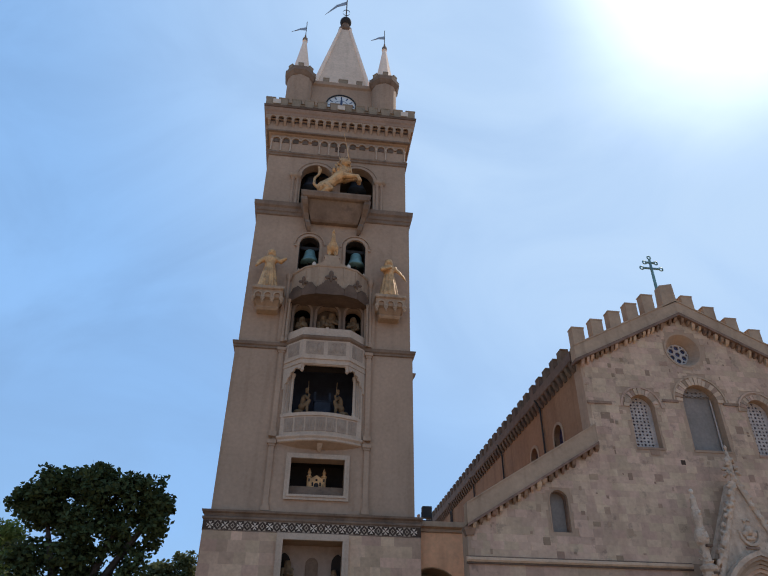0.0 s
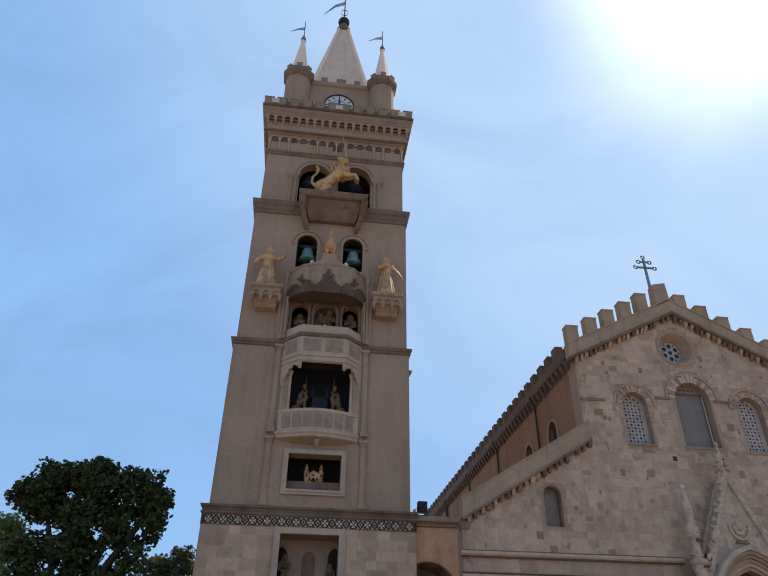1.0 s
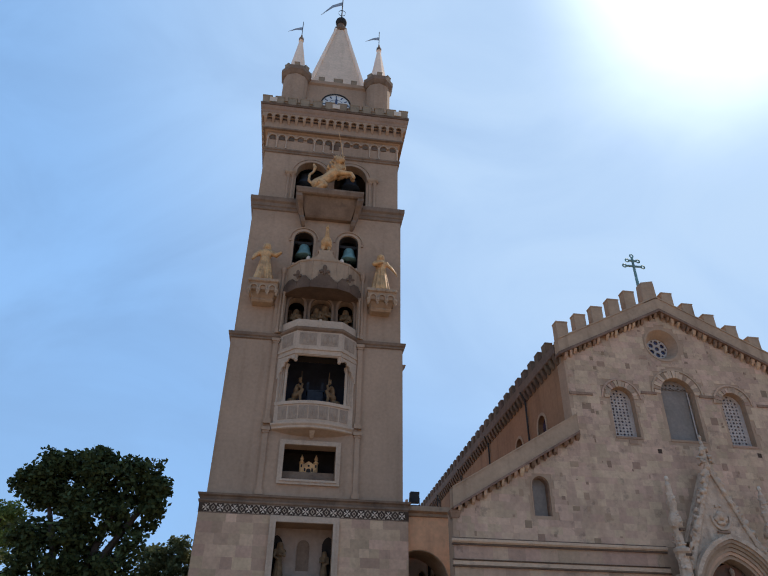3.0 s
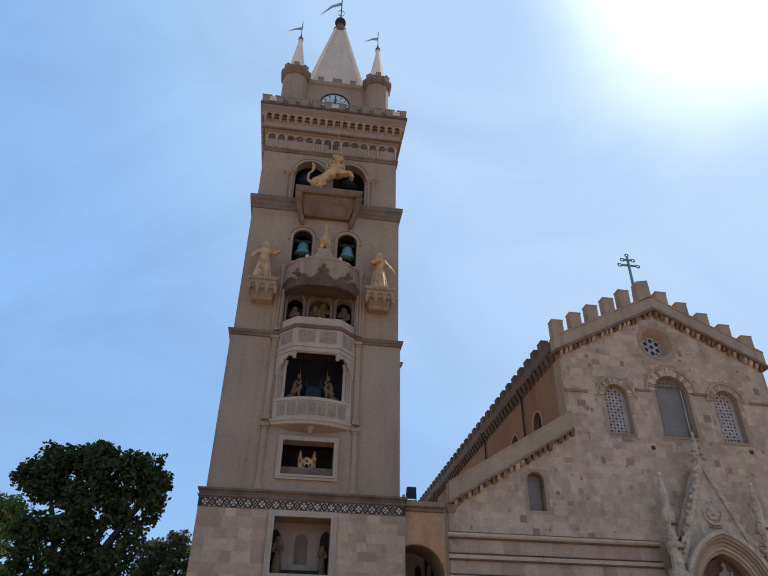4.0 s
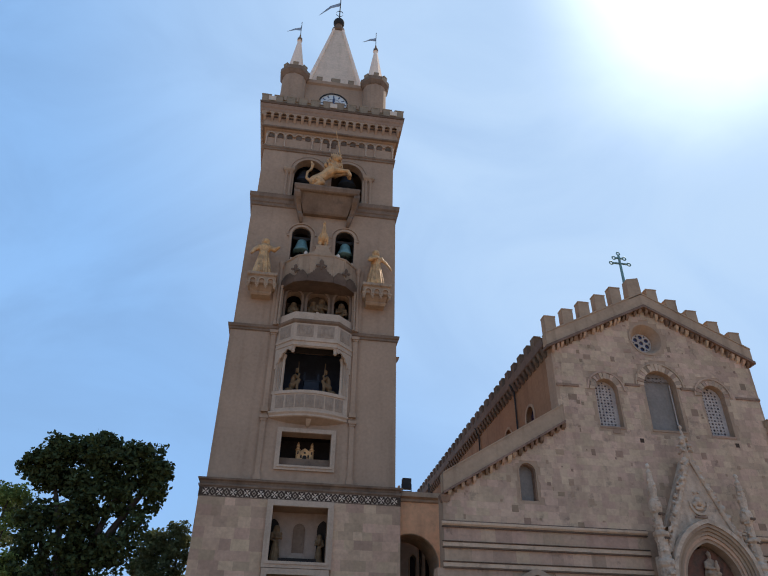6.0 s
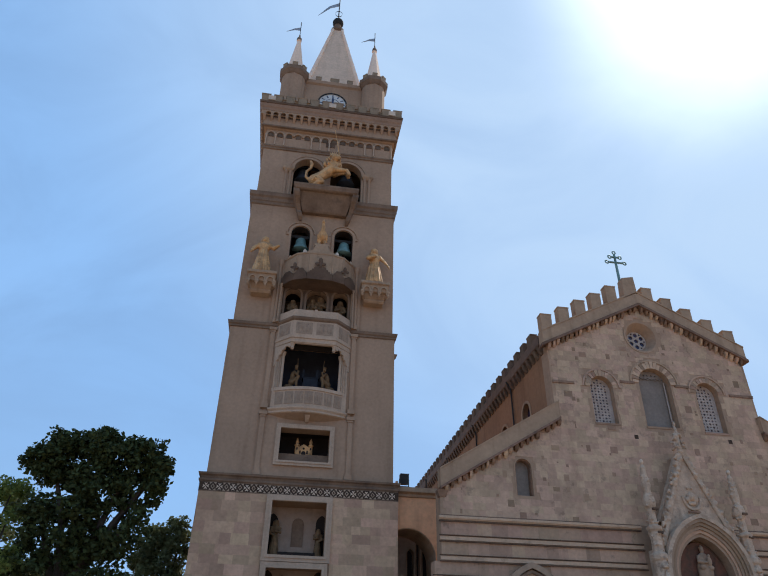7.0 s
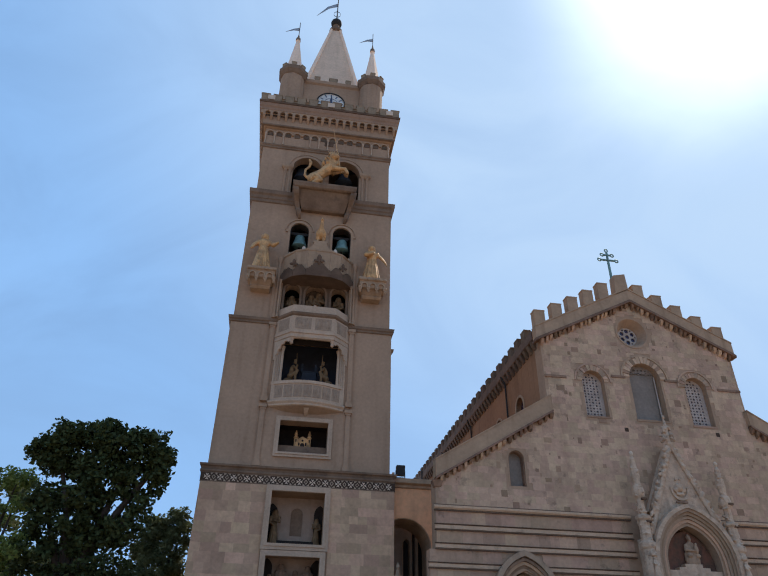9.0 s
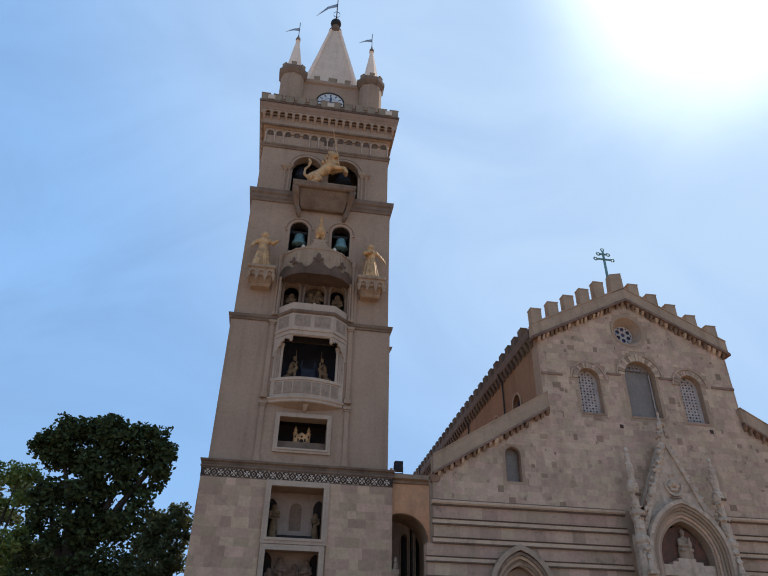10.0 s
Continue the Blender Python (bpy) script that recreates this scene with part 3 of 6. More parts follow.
build("vane_ring", Geo().loft([[(0.33 * math.cos(a) + 0 * c, TY + 0.04 * s, 56.9 + 0.4 * math.sin(a) + 0.04 * c) for c, s in ((1, 0), (0, 1), (-1, 0), (0, -1))] for a in [2 * math.pi * i / 24 for i in range(25)]], caps=False), M_IRON, vane)
build("pennant", Geo().plate([(0, 58.6), (0, 58.12), (-0.85, 57.6), (-1.95, 56.2), (-0.95, 57.88)], [], TY - 0.02, TY + 0.02), M_VANE, vane)

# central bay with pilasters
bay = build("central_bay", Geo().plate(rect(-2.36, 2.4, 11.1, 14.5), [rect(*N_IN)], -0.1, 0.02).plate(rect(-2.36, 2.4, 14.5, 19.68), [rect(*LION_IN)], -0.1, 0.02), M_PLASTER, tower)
for x in (-2.36, 2.4):
    for z0, z1 in ((11.1, 14.55), (14.75, 19.72)):
        g = Geo()
        for w, d, a, b in ((0.2, 0.24, z0, z0 + 0.25), (0.13, 0.19, z0 + 0.25, z1 - 0.3), (0.17, 0.22, z1 - 0.3, z1 - 0.18), (0.22, 0.27, z1 - 0.18, z1)):
            g.box(x - w, x + w, -d, 0.01, a, b)
        build("pilaster", g, M_PLASTER, tower)
    g = Geo().lathe(x, -0.12, [(0.16, 20.06), (0.16, 20.3), (0.1, 20.4), (0.09, 24.0), (0.15, 24.2), (0.17, 24.4), (0.17, 24.5)], 10)
    g.box(x - 0.3, x + 0.3, -0.05, 0.12, 20.06, 24.5)
    build("colonnette", g, M_PLASTER, tower)
    g = Geo().lathe(x * 0.93, -0.3, [(0.1, 20.06), (0.07, 20.2), (0.06, 21.3), (0.085, 21.36), (0.06, 21.44), (0.06, 22.5), (0.12, 22.7)], 8)
    build("colonnette", g, M_ARCH, tower)

# window frames
build("window_frame", frame_plate(Geo(), -1.37, 1.38, 7.25, 9.82, 0.29, TY - 5.08 - 0.16, TY - 5.05), M_MARBLE, tower)
build("window_frame", frame_plate(Geo(), -1.36, 1.32, 4.75, 6.67, 0.27, TY - 5.08 - 0.13, TY - 5.05), M_MARBLE, tower)
build("window_frame", frame_plate(Geo(), -1.32, 1.33, 11.92, 13.69, 0.24, -0.22, -0.09), M_MARBLE, tower)


def lining(name, x0, x1, z0, z1, y0, depth, mat, alcoves=0.0):
    """The inside of a scene's recess: back, sides, floor and ceiling, with alcoves at the sides, flat plates whose
    shade is their colour.
    """
    g = Geo()
    t = 0.12
    g.box(x0 - t, x1 + t, y0 + depth, y0 + depth + t, z0 - t, z1 + t)
    g.box(x0 - t, x0, y0, y0 + depth, z0 - t, z1 + t)
    g.box(x1, x1 + t, y0, y0 + depth, z0 - t, z1 + t)
    g.box(x0, x1, y0, y0 + depth, z0 - t, z0)
    g.box(x0, x1, y0, y0 + depth, z1, z1 + t)
    ob = build(name, g, mat, tower)
    if alcoves:
        for s, xc in ((-1, x0 + 0.33), (1, x1 - 0.33)):
            build("alcove", Geo().plate(arch_outline(xc, 0.3, z0 + 0.02, z0 + alcoves, 8, 0.6), [], y0 + depth - 0.02, y0 + depth - 0.005), M_DARK, ob)
    return ob


lin = lining("niche_lining", -1.6, 1.6, 7.1, 9.95, TY - 5.08 + 0.6, 0.7, M_NICHE, 1.95)
build("niche_floor", Geo().box(-0.92, 0.98, 0.5, 1.1, 7.12, 7.55), M_DARK, lin)
build("niche_step", Geo().box(-0.45, 0.5, 0.85, 1.1, 7.55, 7.74).box(-0.3, 0.36, 0.92, 1.1, 7.74, 7.86), M_NICHE, lin)
build("scene_panel", Geo().plate(arch_outline(0.05, 0.3, 7.8, 9.0, 8), [], 1.0, 1.06), M_TRIM, lin)
lining("niche_lining", -1.6, 1.6, 4.6, 6.8, TY - 5.08 + 0.6, 0.7, M_NICHE, 1.72)
# interior shade comes from the lining's dark colour
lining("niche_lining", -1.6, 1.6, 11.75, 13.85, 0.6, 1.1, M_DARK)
# added dark board: hides the lit ceiling so the recess reads shaded
build("recess_shade_board", Geo().plate(rect(-1.58, 1.64, 18.5, 19.43), [], 0.03, 0.06), M_DARK, tower)
# added dark sheet: paints the shade under the bay and lintel
build("recess_shade_sheet", Geo().box(-1.58, 1.64, -0.7, 0.62, 19.43, 19.48), M_BLUE, tower)
build("sill_panel", Geo().plate(rect(-1.33, 1.34, 11.9, 12.45), [], 0.3, 0.45), M_TRIM, tower)
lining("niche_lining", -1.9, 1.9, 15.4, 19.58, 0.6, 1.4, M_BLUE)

# cornice and shelf of the lower balcony
arc_y = lambda x, d, w: -0.12 - d * max(0.0, math.cos(math.pi * x / (2 * w)))
steps = [(-2.05 + 4.1 * i / 16) for i in range(17)]


def curved(z0, z1, grow, d, w=2.05, back=0.0):
    plan = [(x * (w + grow) / 2.05, arc_y(x, d, 2.05) - grow) for x in steps]
    return [[(x, y, z) for x, y in plan + [(w + grow, back), (-w - grow, back)]] for z in (z0, z1)]


balc = build("lower_balcony", Geo().loft(curved(14.72, 15.75, 0.0, 0.62)), M_MARBLE, tower, "shallow curved balcony of pale carved stone")
build("balcony_rail", Geo().loft(curved(15.75, 15.93, 0.05, 0.62)), M_MARBLE, balc)
build("balcony_shelf", Geo().loft([curved(0, z, gr, 0.62)[1] for z, gr in ((14.42, 0.0), (14.46, 0.06), (14.56, 0.06), (14.66, 0.13), (14.74, 0.13))]), M_MARBLE, balc)
build("balcony_soffit", Geo().loft([curved(0, z, gr, d)[1] for z, gr, d in ((14.02, -0.6, 0.05), (14.2, -0.25, 0.3), (14.42, -0.02, 0.6))]), M_PLASTER, balc)
build("bracket", Geo().loft([[(0.02 - h, y, z), (0.02 + h, y, z), (0.02 + h, 0, z), (0.02 - h, 0, z)] for z, y, h in ((14.08, -0.2, 0.08), (14.25, -0.45, 0.12), (14.45, -0.66, 0.16))]), M_MARBLE, balc)
for i in range(7):
    x = -1.62 + 0.54 * i
    y = arc_y(x, 0.62, 2.05)
    slope = math.degrees(math.atan2(arc_y(x + 0.1, 0.62, 2.05) - arc_y(x - 0.1, 0.62, 2.05), 0.2))
    p = build("relief_panel", Geo().plate(rect(-0.235, 0.235, 14.95, 15.66), [], -0.018, 0.05).ball((-0.1, -0.016, 15.3), (0.07, 0.03, 0.25), 8, 6).ball((0.1, -0.016, 15.3), (0.07, 0.03, 0.25), 8, 6), M_RELIEF, balc, loc=(x, y, 0))
    p.rotation_euler = (0, 0, radians(slope))

# opening of the lion-bell scene: pale jambs with cusped corners
for s, xj in ((-1, -1.62), (1, 1.68)):
    g = Geo().box(min(xj, xj + s * 0.42), max(xj, xj + s * 0.42), -0.22, -0.09, 14.75, 18.9)
    build("jamb", g, M_MARBLE, tower)
    low = [(-0.62, 17.55), (-0.5, 17.6), (-0.46, 17.86), (-0.34, 17.92), (-0.28, 18.16), (-0.14, 18.2), (-0.08, 18.42), (0.1, 18.44), (0.16, 18.58), (0.4, 18.58), (0.44, 18.48), (0.6, 18.48)]
    cusp = build("cusped_side", Geo().plate([(-s * u, z) for u, z in ([(0.64, 18.74), (-0.64, 18.74)] + low)][::s], [], -0.05, 0.05), M_MARBLE, tower, loc=(0.03 + s * 1.68, -0.54, -0.3))
    cusp.rotation_euler = (0, 0, radians(s * 44))
    for q in range(3):
        build("jamb_flute", Geo().bar((xj + s * (0.1 + 0.11 * q), -0.23, 15.9), (xj + s * (0.1 + 0.11 * q), -0.23, 18.7), 0.03), M_PANEL, tower)
    build("jamb_column", Geo().lathe(xj - s * 0.02, -0.25, [(0.12, 15.9), (0.08, 16.1), (0.075, 17.85), (0.13, 18.05), (0.14, 18.15)], 8), M_MARBLE, tower)

# projecting bay above it
P_UP = [(-2.15, -0.08), (-1.22, -1.0), (1.26, -1.0), (2.22, -0.08), (2.22, 0.08), (-2.15, 0.08)]


def grown(plan, k):
    return [(0.03 + (x - 0.03) * (1 + k / 2.2), min(y * (1 + k), y)) for x, y in plan]


P_IN = [(0.03 + (x - 0.03) * 0.93, y * 0.86) for x, y in P_UP]


def ring(k, z0, z1):
    """The three front faces of the bay as a wall, grown outwards by k."""
    return [[(x, y, z) for x, y in grown(P_UP, k)[:4] + P_IN[:4][::-1]] for z in (z0, z1)]


bal2 = build("upper_balcony", Geo().loft(ring(0.0, 18.97, 19.6)).prism(P_UP, 19.6, 19.98), M_MARBLE, tower, "faceted balcony of pale stone with square panels")
build("balcony_base", Geo().loft(ring(0.0, 18.42, 18.46) + ring(0.05, 18.48, 18.58) + ring(0.02, 18.6, 18.74) + ring(0.08, 18.76, 18.88) + ring(0.03, 18.9, 18.97)), M_MARBLE, bal2)
build("balcony_moulding", Geo().loft([[(x, y, z) for x, y in grown(P_UP, k)] for z, k in ((19.9, 0.0), (19.98, 0.1), (20.1, 0.14), (20.16, 0.06))]), M_TRIM, bal2)
build("balcony_parapet", Geo().prism(grown(P_UP, 0.03), 20.14, 20.62), M_MARBLE, bal2)
build("parapet_post", Geo().box(-0.06, 0.1, -1.08, -0.98, 20.14, 20.66), M_MARBLE, bal2)
for x0, x1 in ((-1.02, -0.14), (0.16, 1.05)):
    build("square_panel", Geo().plate(rect(x0 - 0.04, x1 + 0.04, 19.05, 19.8), [], -1.012, -0.99), M_RELIEF, bal2)
    for xm in (x0 + 0.2, (x0 + x1) / 2, x1 - 0.2):
        build("carved_relief", Geo().ball((xm, -1.01, 19.42), (0.12, 0.035, 0.26), 8, 6).ball((xm, -1.01, 19.7), (0.07, 0.03, 0.06), 8, 6), M_RELIEF, bal2)
for s in (-1, 1):
    p = build("square_panel", Geo().plate(rect(-0.42, 0.42, 19.05, 19.8), [], -0.014, 0.02).ball((-0.18, -0.01, 19.42), (0.12, 0.035, 0.26), 8, 6).ball((0.18, -0.01, 19.42), (0.12, 0.035, 0.26), 8, 6), M_RELIEF, bal2, loc=(0.03 + s * 1.71, -0.54, 0))
    p.rotation_euler = (0, 0, radians(s * 44))
for x in (-1.16, 1.2):
    build("pendant", Geo().lathe(x, -0.88, [(0.05, 18.06), (0.11, 18.14), (0.09, 18.26), (0.14, 18.44)], 8), M_MARBLE, bal2)

# resurrection storey: arches, lining with shade in its colour, canopy
for xc, hf in ((-1.42, 0.46), (1.48, 0.46), (0.02, 0.62)):
    sp = 22.2 if hf < 0.5 else 22.1
    build("archivolt", arch_ring(Geo(), xc, hf, sp, 0.13, 0.0, 0.12, 12, foot=1.7), M_TRIM, tower)
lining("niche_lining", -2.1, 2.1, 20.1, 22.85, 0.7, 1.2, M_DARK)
build("arcade_wall", Geo().plate(rect(-2.04, 2.08, 20.1, 23.02), NICHES, 0.05, 0.098), M_BROWN, tower)
for x0, x1, y in ((-0.62, 0.66, 0.72), (-2.0, -0.9, 1.7), (0.96, 2.04, 1.7)):
    build("niche_back", Geo().plate(rect(x0, x1, 20.1, 22.7), [], y, y + 0.06), M_BROWN, tower)
P_CAN = [(-2.3, -0.05), (-1.5, -1.0), (-0.75, -1.3), (0.8, -1.3), (1.55, -1.0), (2.36, -0.05), (2.36, 0.12), (-2.3, 0.12)]
shr = lambda k: [(x * k + 0.03 * (1 - k), y * k if y < 0.1 else y) for x, y in P_CAN]
# the canopy's dark colour includes the shade of its underside
canopy = build("canopy", Geo().loft([[(x, y, z) for x, y in shr(k)] for z, k in ((22.62, 0.97), (22.64, 1.0), (22.74, 1.03), (22.84, 1.03), (22.9, 0.99))]), M_STONE_SHADE, tower, "faceted dark stone canopy with leafy finials")
build("canopy_parapet", Geo().prism(shr(0.94), 22.85, 24.55), M_PARAPET, canopy, "pale parapet above the canopy")
build("parapet_cap", Geo().loft([[(x, y, z) for x, y in shr(k)] for z, k in ((24.5, 0.945), (24.54, 0.97), (24.62, 0.975), (24.64, 0.95))]), M_PARAPET, canopy)
for x, y in P_CAN[1:5]:
    build("parapet_rib", Geo().bar((x * 0.945, y * 0.945, 22.9), (x * 0.945, y * 0.945, 24.5), 0.04), M_PARAPET, canopy)
for k in range(5):
    a, b = Vector(P_CAN[k]), Vector(P_CAN[k + 1])
    mid, half = (a + b) / 2, (b - a).length / 2
    crest = build("crest", Geo().plate([(-half, 22.6), (half, 22.6)] + [(half * (1 - i / 12), 23.0 + ((0.5 if k == 2 else 0.34) * min(1, (1 - abs(1 - i / 12)) * 1.5) ** 1.4) + (0.09 if i % 2 else 0.0)) for i in range(25)], [], -0.06, 0.02), M_STONE_SHADE, canopy, loc=(mid.x, mid.y, 0))
    crest.rotation_euler = (0, 0, math.atan2(b.y - a.y, b.x - a.x))
for x, y, s, dz in ((0.03, -1.36, 1.7, -0.18), (-1.5, -1.06, 1.35, -0.42), (1.56, -1.06, 1.35, -0.42)):
    g = Geo().ball((x, y, 23.8 + dz), (0.05 * s, 0.05, 0.12 * s), 8, 6).ball((x - 0.11 * s, y, 23.9 + dz), (0.09 * s, 0.05, 0.07 * s), 8, 6).ball((x + 0.11 * s, y, 23.9 + dz), (0.09 * s, 0.05, 0.07 * s), 8, 6).ball((x, y, 23.9 + dz + 0.14 * s), (0.08 * s, 0.05, 0.14 * s), 8, 6)
    build("leaf_finial", g, M_STONE_SHADE, canopy, smooth=True)
g = Geo()
smer = unit_mesh("small_merlon", Geo().loft([[(-h, -0.06, z), (h, -0.06, z), (h, 0.06, z), (-h, 0.06, z)] for h, z in ((0.07, 0), (0.07, 0.12), (0.03, 0.2))]), M_MARBLE)
for i in range(6):
    for xc in (-1.36, 1.44):
        piece("small_merlon", smer, canopy, (xc - 0.5 + 0.2 * i, -0.3 if abs(xc) > 1 else -0.5, 24.62))
for x in (-0.98, 1.02):
    build("knob", Geo().lathe(x, -0.75, [(0.1, 24.6), (0.14, 24.8), (0.12, 25.0), (0.03, 25.12)], 10), M_INLAY, canopy, smooth=True)
ped = Geo().loft([[(0.03 - h, -1.05, z), (0.03 + h, -1.05, z), (0.03 + h, -0.2, z), (0.03 - h, -0.2, z)] for h, z in ((1.0, 24.6), (0.85, 24.8), (0.5, 24.95), (0.4, 25.3), (0.46, 25.34), (0.46, 25.45))])
build("pedestal", ped, M_PARAPET, tower)

# bell arches
for xc in (-1.36, 1.44):
    build("archivolt", arch_ring(Geo(), xc, 0.61, 26.9, 0.16, 0.02, 0.13, 14, foot=2.1), M_PLASTER, tower)
    build("hood_mould", arch_ring(Geo(), xc, 0.86, 26.9, 0.1, 0.03, 0.12, 14), M_PLASTER, tower)
for x in (-2.14, 0.04, 2.22):
    build("impost", Geo().box(x - 0.14, x + 0.14, 0.01, 0.12, 26.72, 26.86), M_PLASTER, tower)
# dark liners paint the shade inside the bell arches
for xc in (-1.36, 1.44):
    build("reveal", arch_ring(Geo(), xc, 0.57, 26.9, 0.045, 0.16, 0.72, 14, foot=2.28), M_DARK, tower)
build("bell_beam", Geo().box(-4.2, 4.2, 0.55, 0.75, 26.9, 27.08), M_IRON, tower)

# statue brackets
for x in (-3.4, 3.48):
    g = Geo().loft([[(x - h, d, z), (x + h, d, z), (x + h, 0.12, z), (x - h, 0.12, z)] for z, h, d in ((21.85, 0.55, -0.45), (21.95, 0.62, -0.55), (22.02, 0.62, -0.55), (22.06, 0.56, -0.5), (22.36, 0.66, -0.72), (22.42, 0.8, -0.9), (22.86, 0.82, -0.95), (22.92, 0.88, -1.05), (23.1, 0.88, -1.05))])
    br = build("statue_bracket", g, M_PARAPET, tower)
    for k in range(3):
        build("bracket_scroll", arch_ring(Geo(), x - 0.52 + 0.52 * k, 0.16, 22.5, 0.08, -1.02, -0.85, 8, foot=0.3), M_PARAPET, br)
    for k in range(4):
        xx = x - 0.78 + 0.52 * k
        build("bracket_pendant", Geo().lathe(xx, -0.94, [(0.03, 22.02), (0.09, 22.12), (0.07, 22.2), (0.13, 22.34), (0.11, 22.44)], 8), M_PARAPET, br)
        build("bracket_leaf", Geo().ball((xx, -1.04, 22.95), (0.12, 0.07, 0.1), 8, 6), M_PARAPET, br, smooth=True)

# lion balcony
lb = build("lion_balcony", Geo().loft([[(x, y, z) for x, y in ((-2.2 * k, -1.25 * q), (2.24 * k, -1.25 * q), (2.24 * k, 0.3), (-2.2 * k, 0.3))] for z, k, q in ((29.66, 0.88, 0.9), (29.72, 0.91, 0.97), (29.85, 0.94, 1.0), (29.95, 0.97, 1.03), (30.08, 0.97, 1.03))]), M_TRIM, tower, "projecting stone balcony on two scrolled consoles")
# stone darker than the wall carries the shade beneath the slab
build("balcony_panel", Geo().loft([[(-w, y, z), (w + 0.06, y, z), (w + 0.06, 0.3, z), (-w, 0.3, z)] for z, y, w in ((28.5, -0.2, 1.42), (28.6, -0.3, 1.45), (29.3, -0.72, 1.66), (29.68, -0.95, 1.82))]), M_TRIM, lb)
for x in (-1.68, 1.74):
    build("console", Geo().loft([[(x * (0.88 + 0.15 * (z - 27.85)) - w, y, z), (x * (0.88 + 0.15 * (z - 27.85)) + w, y, z), (x * (0.88 + 0.15 * (z - 27.85)) + w, 0.3, z), (x * (0.88 + 0.15 * (z - 27.85)) - w, 0.3, z)] for z, y, w in ((27.85, -0.08, 0.08), (28.05, -0.3, 0.13), (28.3, -0.4, 0.15), (28.5, -0.34, 0.13), (28.85, -0.56, 0.14), (29.2, -0.98, 0.17), (29.45, -1.14, 0.19), (29.68, -1.14, 0.19))]), M_TRIM, lb)
for xc, hf in ((-1.28, 1.03), (1.36, 1.08)):
    build("archivolt", arch_ring(Geo(), xc, hf, 32.5, 0.18, TY - 4.58 - 0.08, TY - 4.56, 14), M_PLASTER, tower)
for xc, hf in ((-1.28, 1.03), (1.36, 1.08)):
    build("hood_mould", arch_ring(Geo(), xc, hf + 0.26, 32.5, 0.1, TY - 4.58 - 0.05, TY - 4.56, 14), M_PLASTER, tower)
for x in (-2.66, 2.84, 0.04):
    build("impost", Geo().loft([[(x - w, -d, z), (x + w, -d, z), (x + w, 0.28, z), (x - w, 0.28, z)] for z, w, d in ((32.2, 0.26, -0.16), (32.34, 0.36, -0.06), (32.42, 0.4, -0.03), (32.58, 0.4, -0.03))]), M_PARAPET, tower)
for x in (-2.5, 2.68, -2.8, 2.98):
    build("colonnette", Geo().lathe(x, TY - 4.58 - 0.02, [(0.16, 29.9), (0.16, 30.1), (0.1, 30.2), (0.09, 32.0), (0.15, 32.25), (0.2, 32.45), (0.2, 32.55)], 10), M_PLASTER, tower)
build("bell_frame", Geo().box(-3, 3, 1.6, 1.8, 33.95, 34.15).box(-2.6, -2.45, 1.6, 1.8, 30, 33.95).box(0.0, 0.15, 1.6, 1.8, 30, 33.95).box(2.55, 2.7, 1.6, 1.8, 30, 33.95), M_CHEST, tower)

# mosaic band of crosses
band = build("mosaic_band", Geo().square(0, TY, [(5.1, 10.12), (5.1, 10.62)]), M_BLACK, tower, "black marble band inlaid with white crosses")
cr = Geo()
for k in range(4):
    a = math.pi / 2 * k
    q = [(0.015, 0), (0.19, 0.098), (0.145, 0), (0.19, -0.098)]
    pts = [(x * math.cos(a) - z * math.sin(a), x * math.sin(a) + z * math.cos(a)) for x, z in q]
    cr.plate(pts, [], -0.012, 0.004)
cross_mesh = unit_mesh("inlaid_cross", cr, M_INLAY)
dia = unit_mesh("inlaid_lozenge", Geo().plate([(-0.1, 0), (0, -0.13), (0.1, 0), (0, 0.13)], [[(-0.06, 0), (0, 0.08), (0.06, 0), (0, -0.08)]], -0.008, 0.004), M_PANEL)
for i in range(15):
    x = -4.76 + 9.52 * i / 14
    piece("inlaid_cross", cross_mesh, band, (x, TY - 5.1, 10.37), (0.88, 1, 0.88))
    if i < 14:
        piece("inlaid_lozenge", dia, band, (x + 0.34, TY - 5.1, 10.37))
lace = Geo()
for sx in (-1, 1):
    for sz in (-1, 1):
        lace.plate([(sx * 0.03, sz * 0.2), (sx * 0.17, sz * 0.2), (sx * 0.15, sz * 0.09)][::sx * sz], [], -0.009, 0.004)
lace_mesh = unit_mesh("inlaid_corner", lace, M_PANEL)
for i in range(14):
    piece("inlaid_corner", lace_mesh, band, (-4.42 + 9.52 * i / 14, TY - 5.1, 10.37))
for z in (10.145, 10.595):
    build("inlay_line", Geo().plate(rect(-5.08, 5.08, z - 0.018, z + 0.018), [], TY - 5.108, TY - 5.09), M_TRIM, band)


# ---- things on the tower ----
def fused(name, g, mat, label, category, voxel=0.035, group=""):
    ob = build(name, g, mat, None, label, smooth=True)
    r = ob.modifiers.new("fuse", "REMESH")
    r.mode, r.voxel_size, r.use_smooth_shade = "VOXEL", voxel, True
    s = ob.modifiers.new("soften", "SMOOTH")
    s.factor, s.iterations = 0.6, 3
    return tagged(ob, "", category, group)


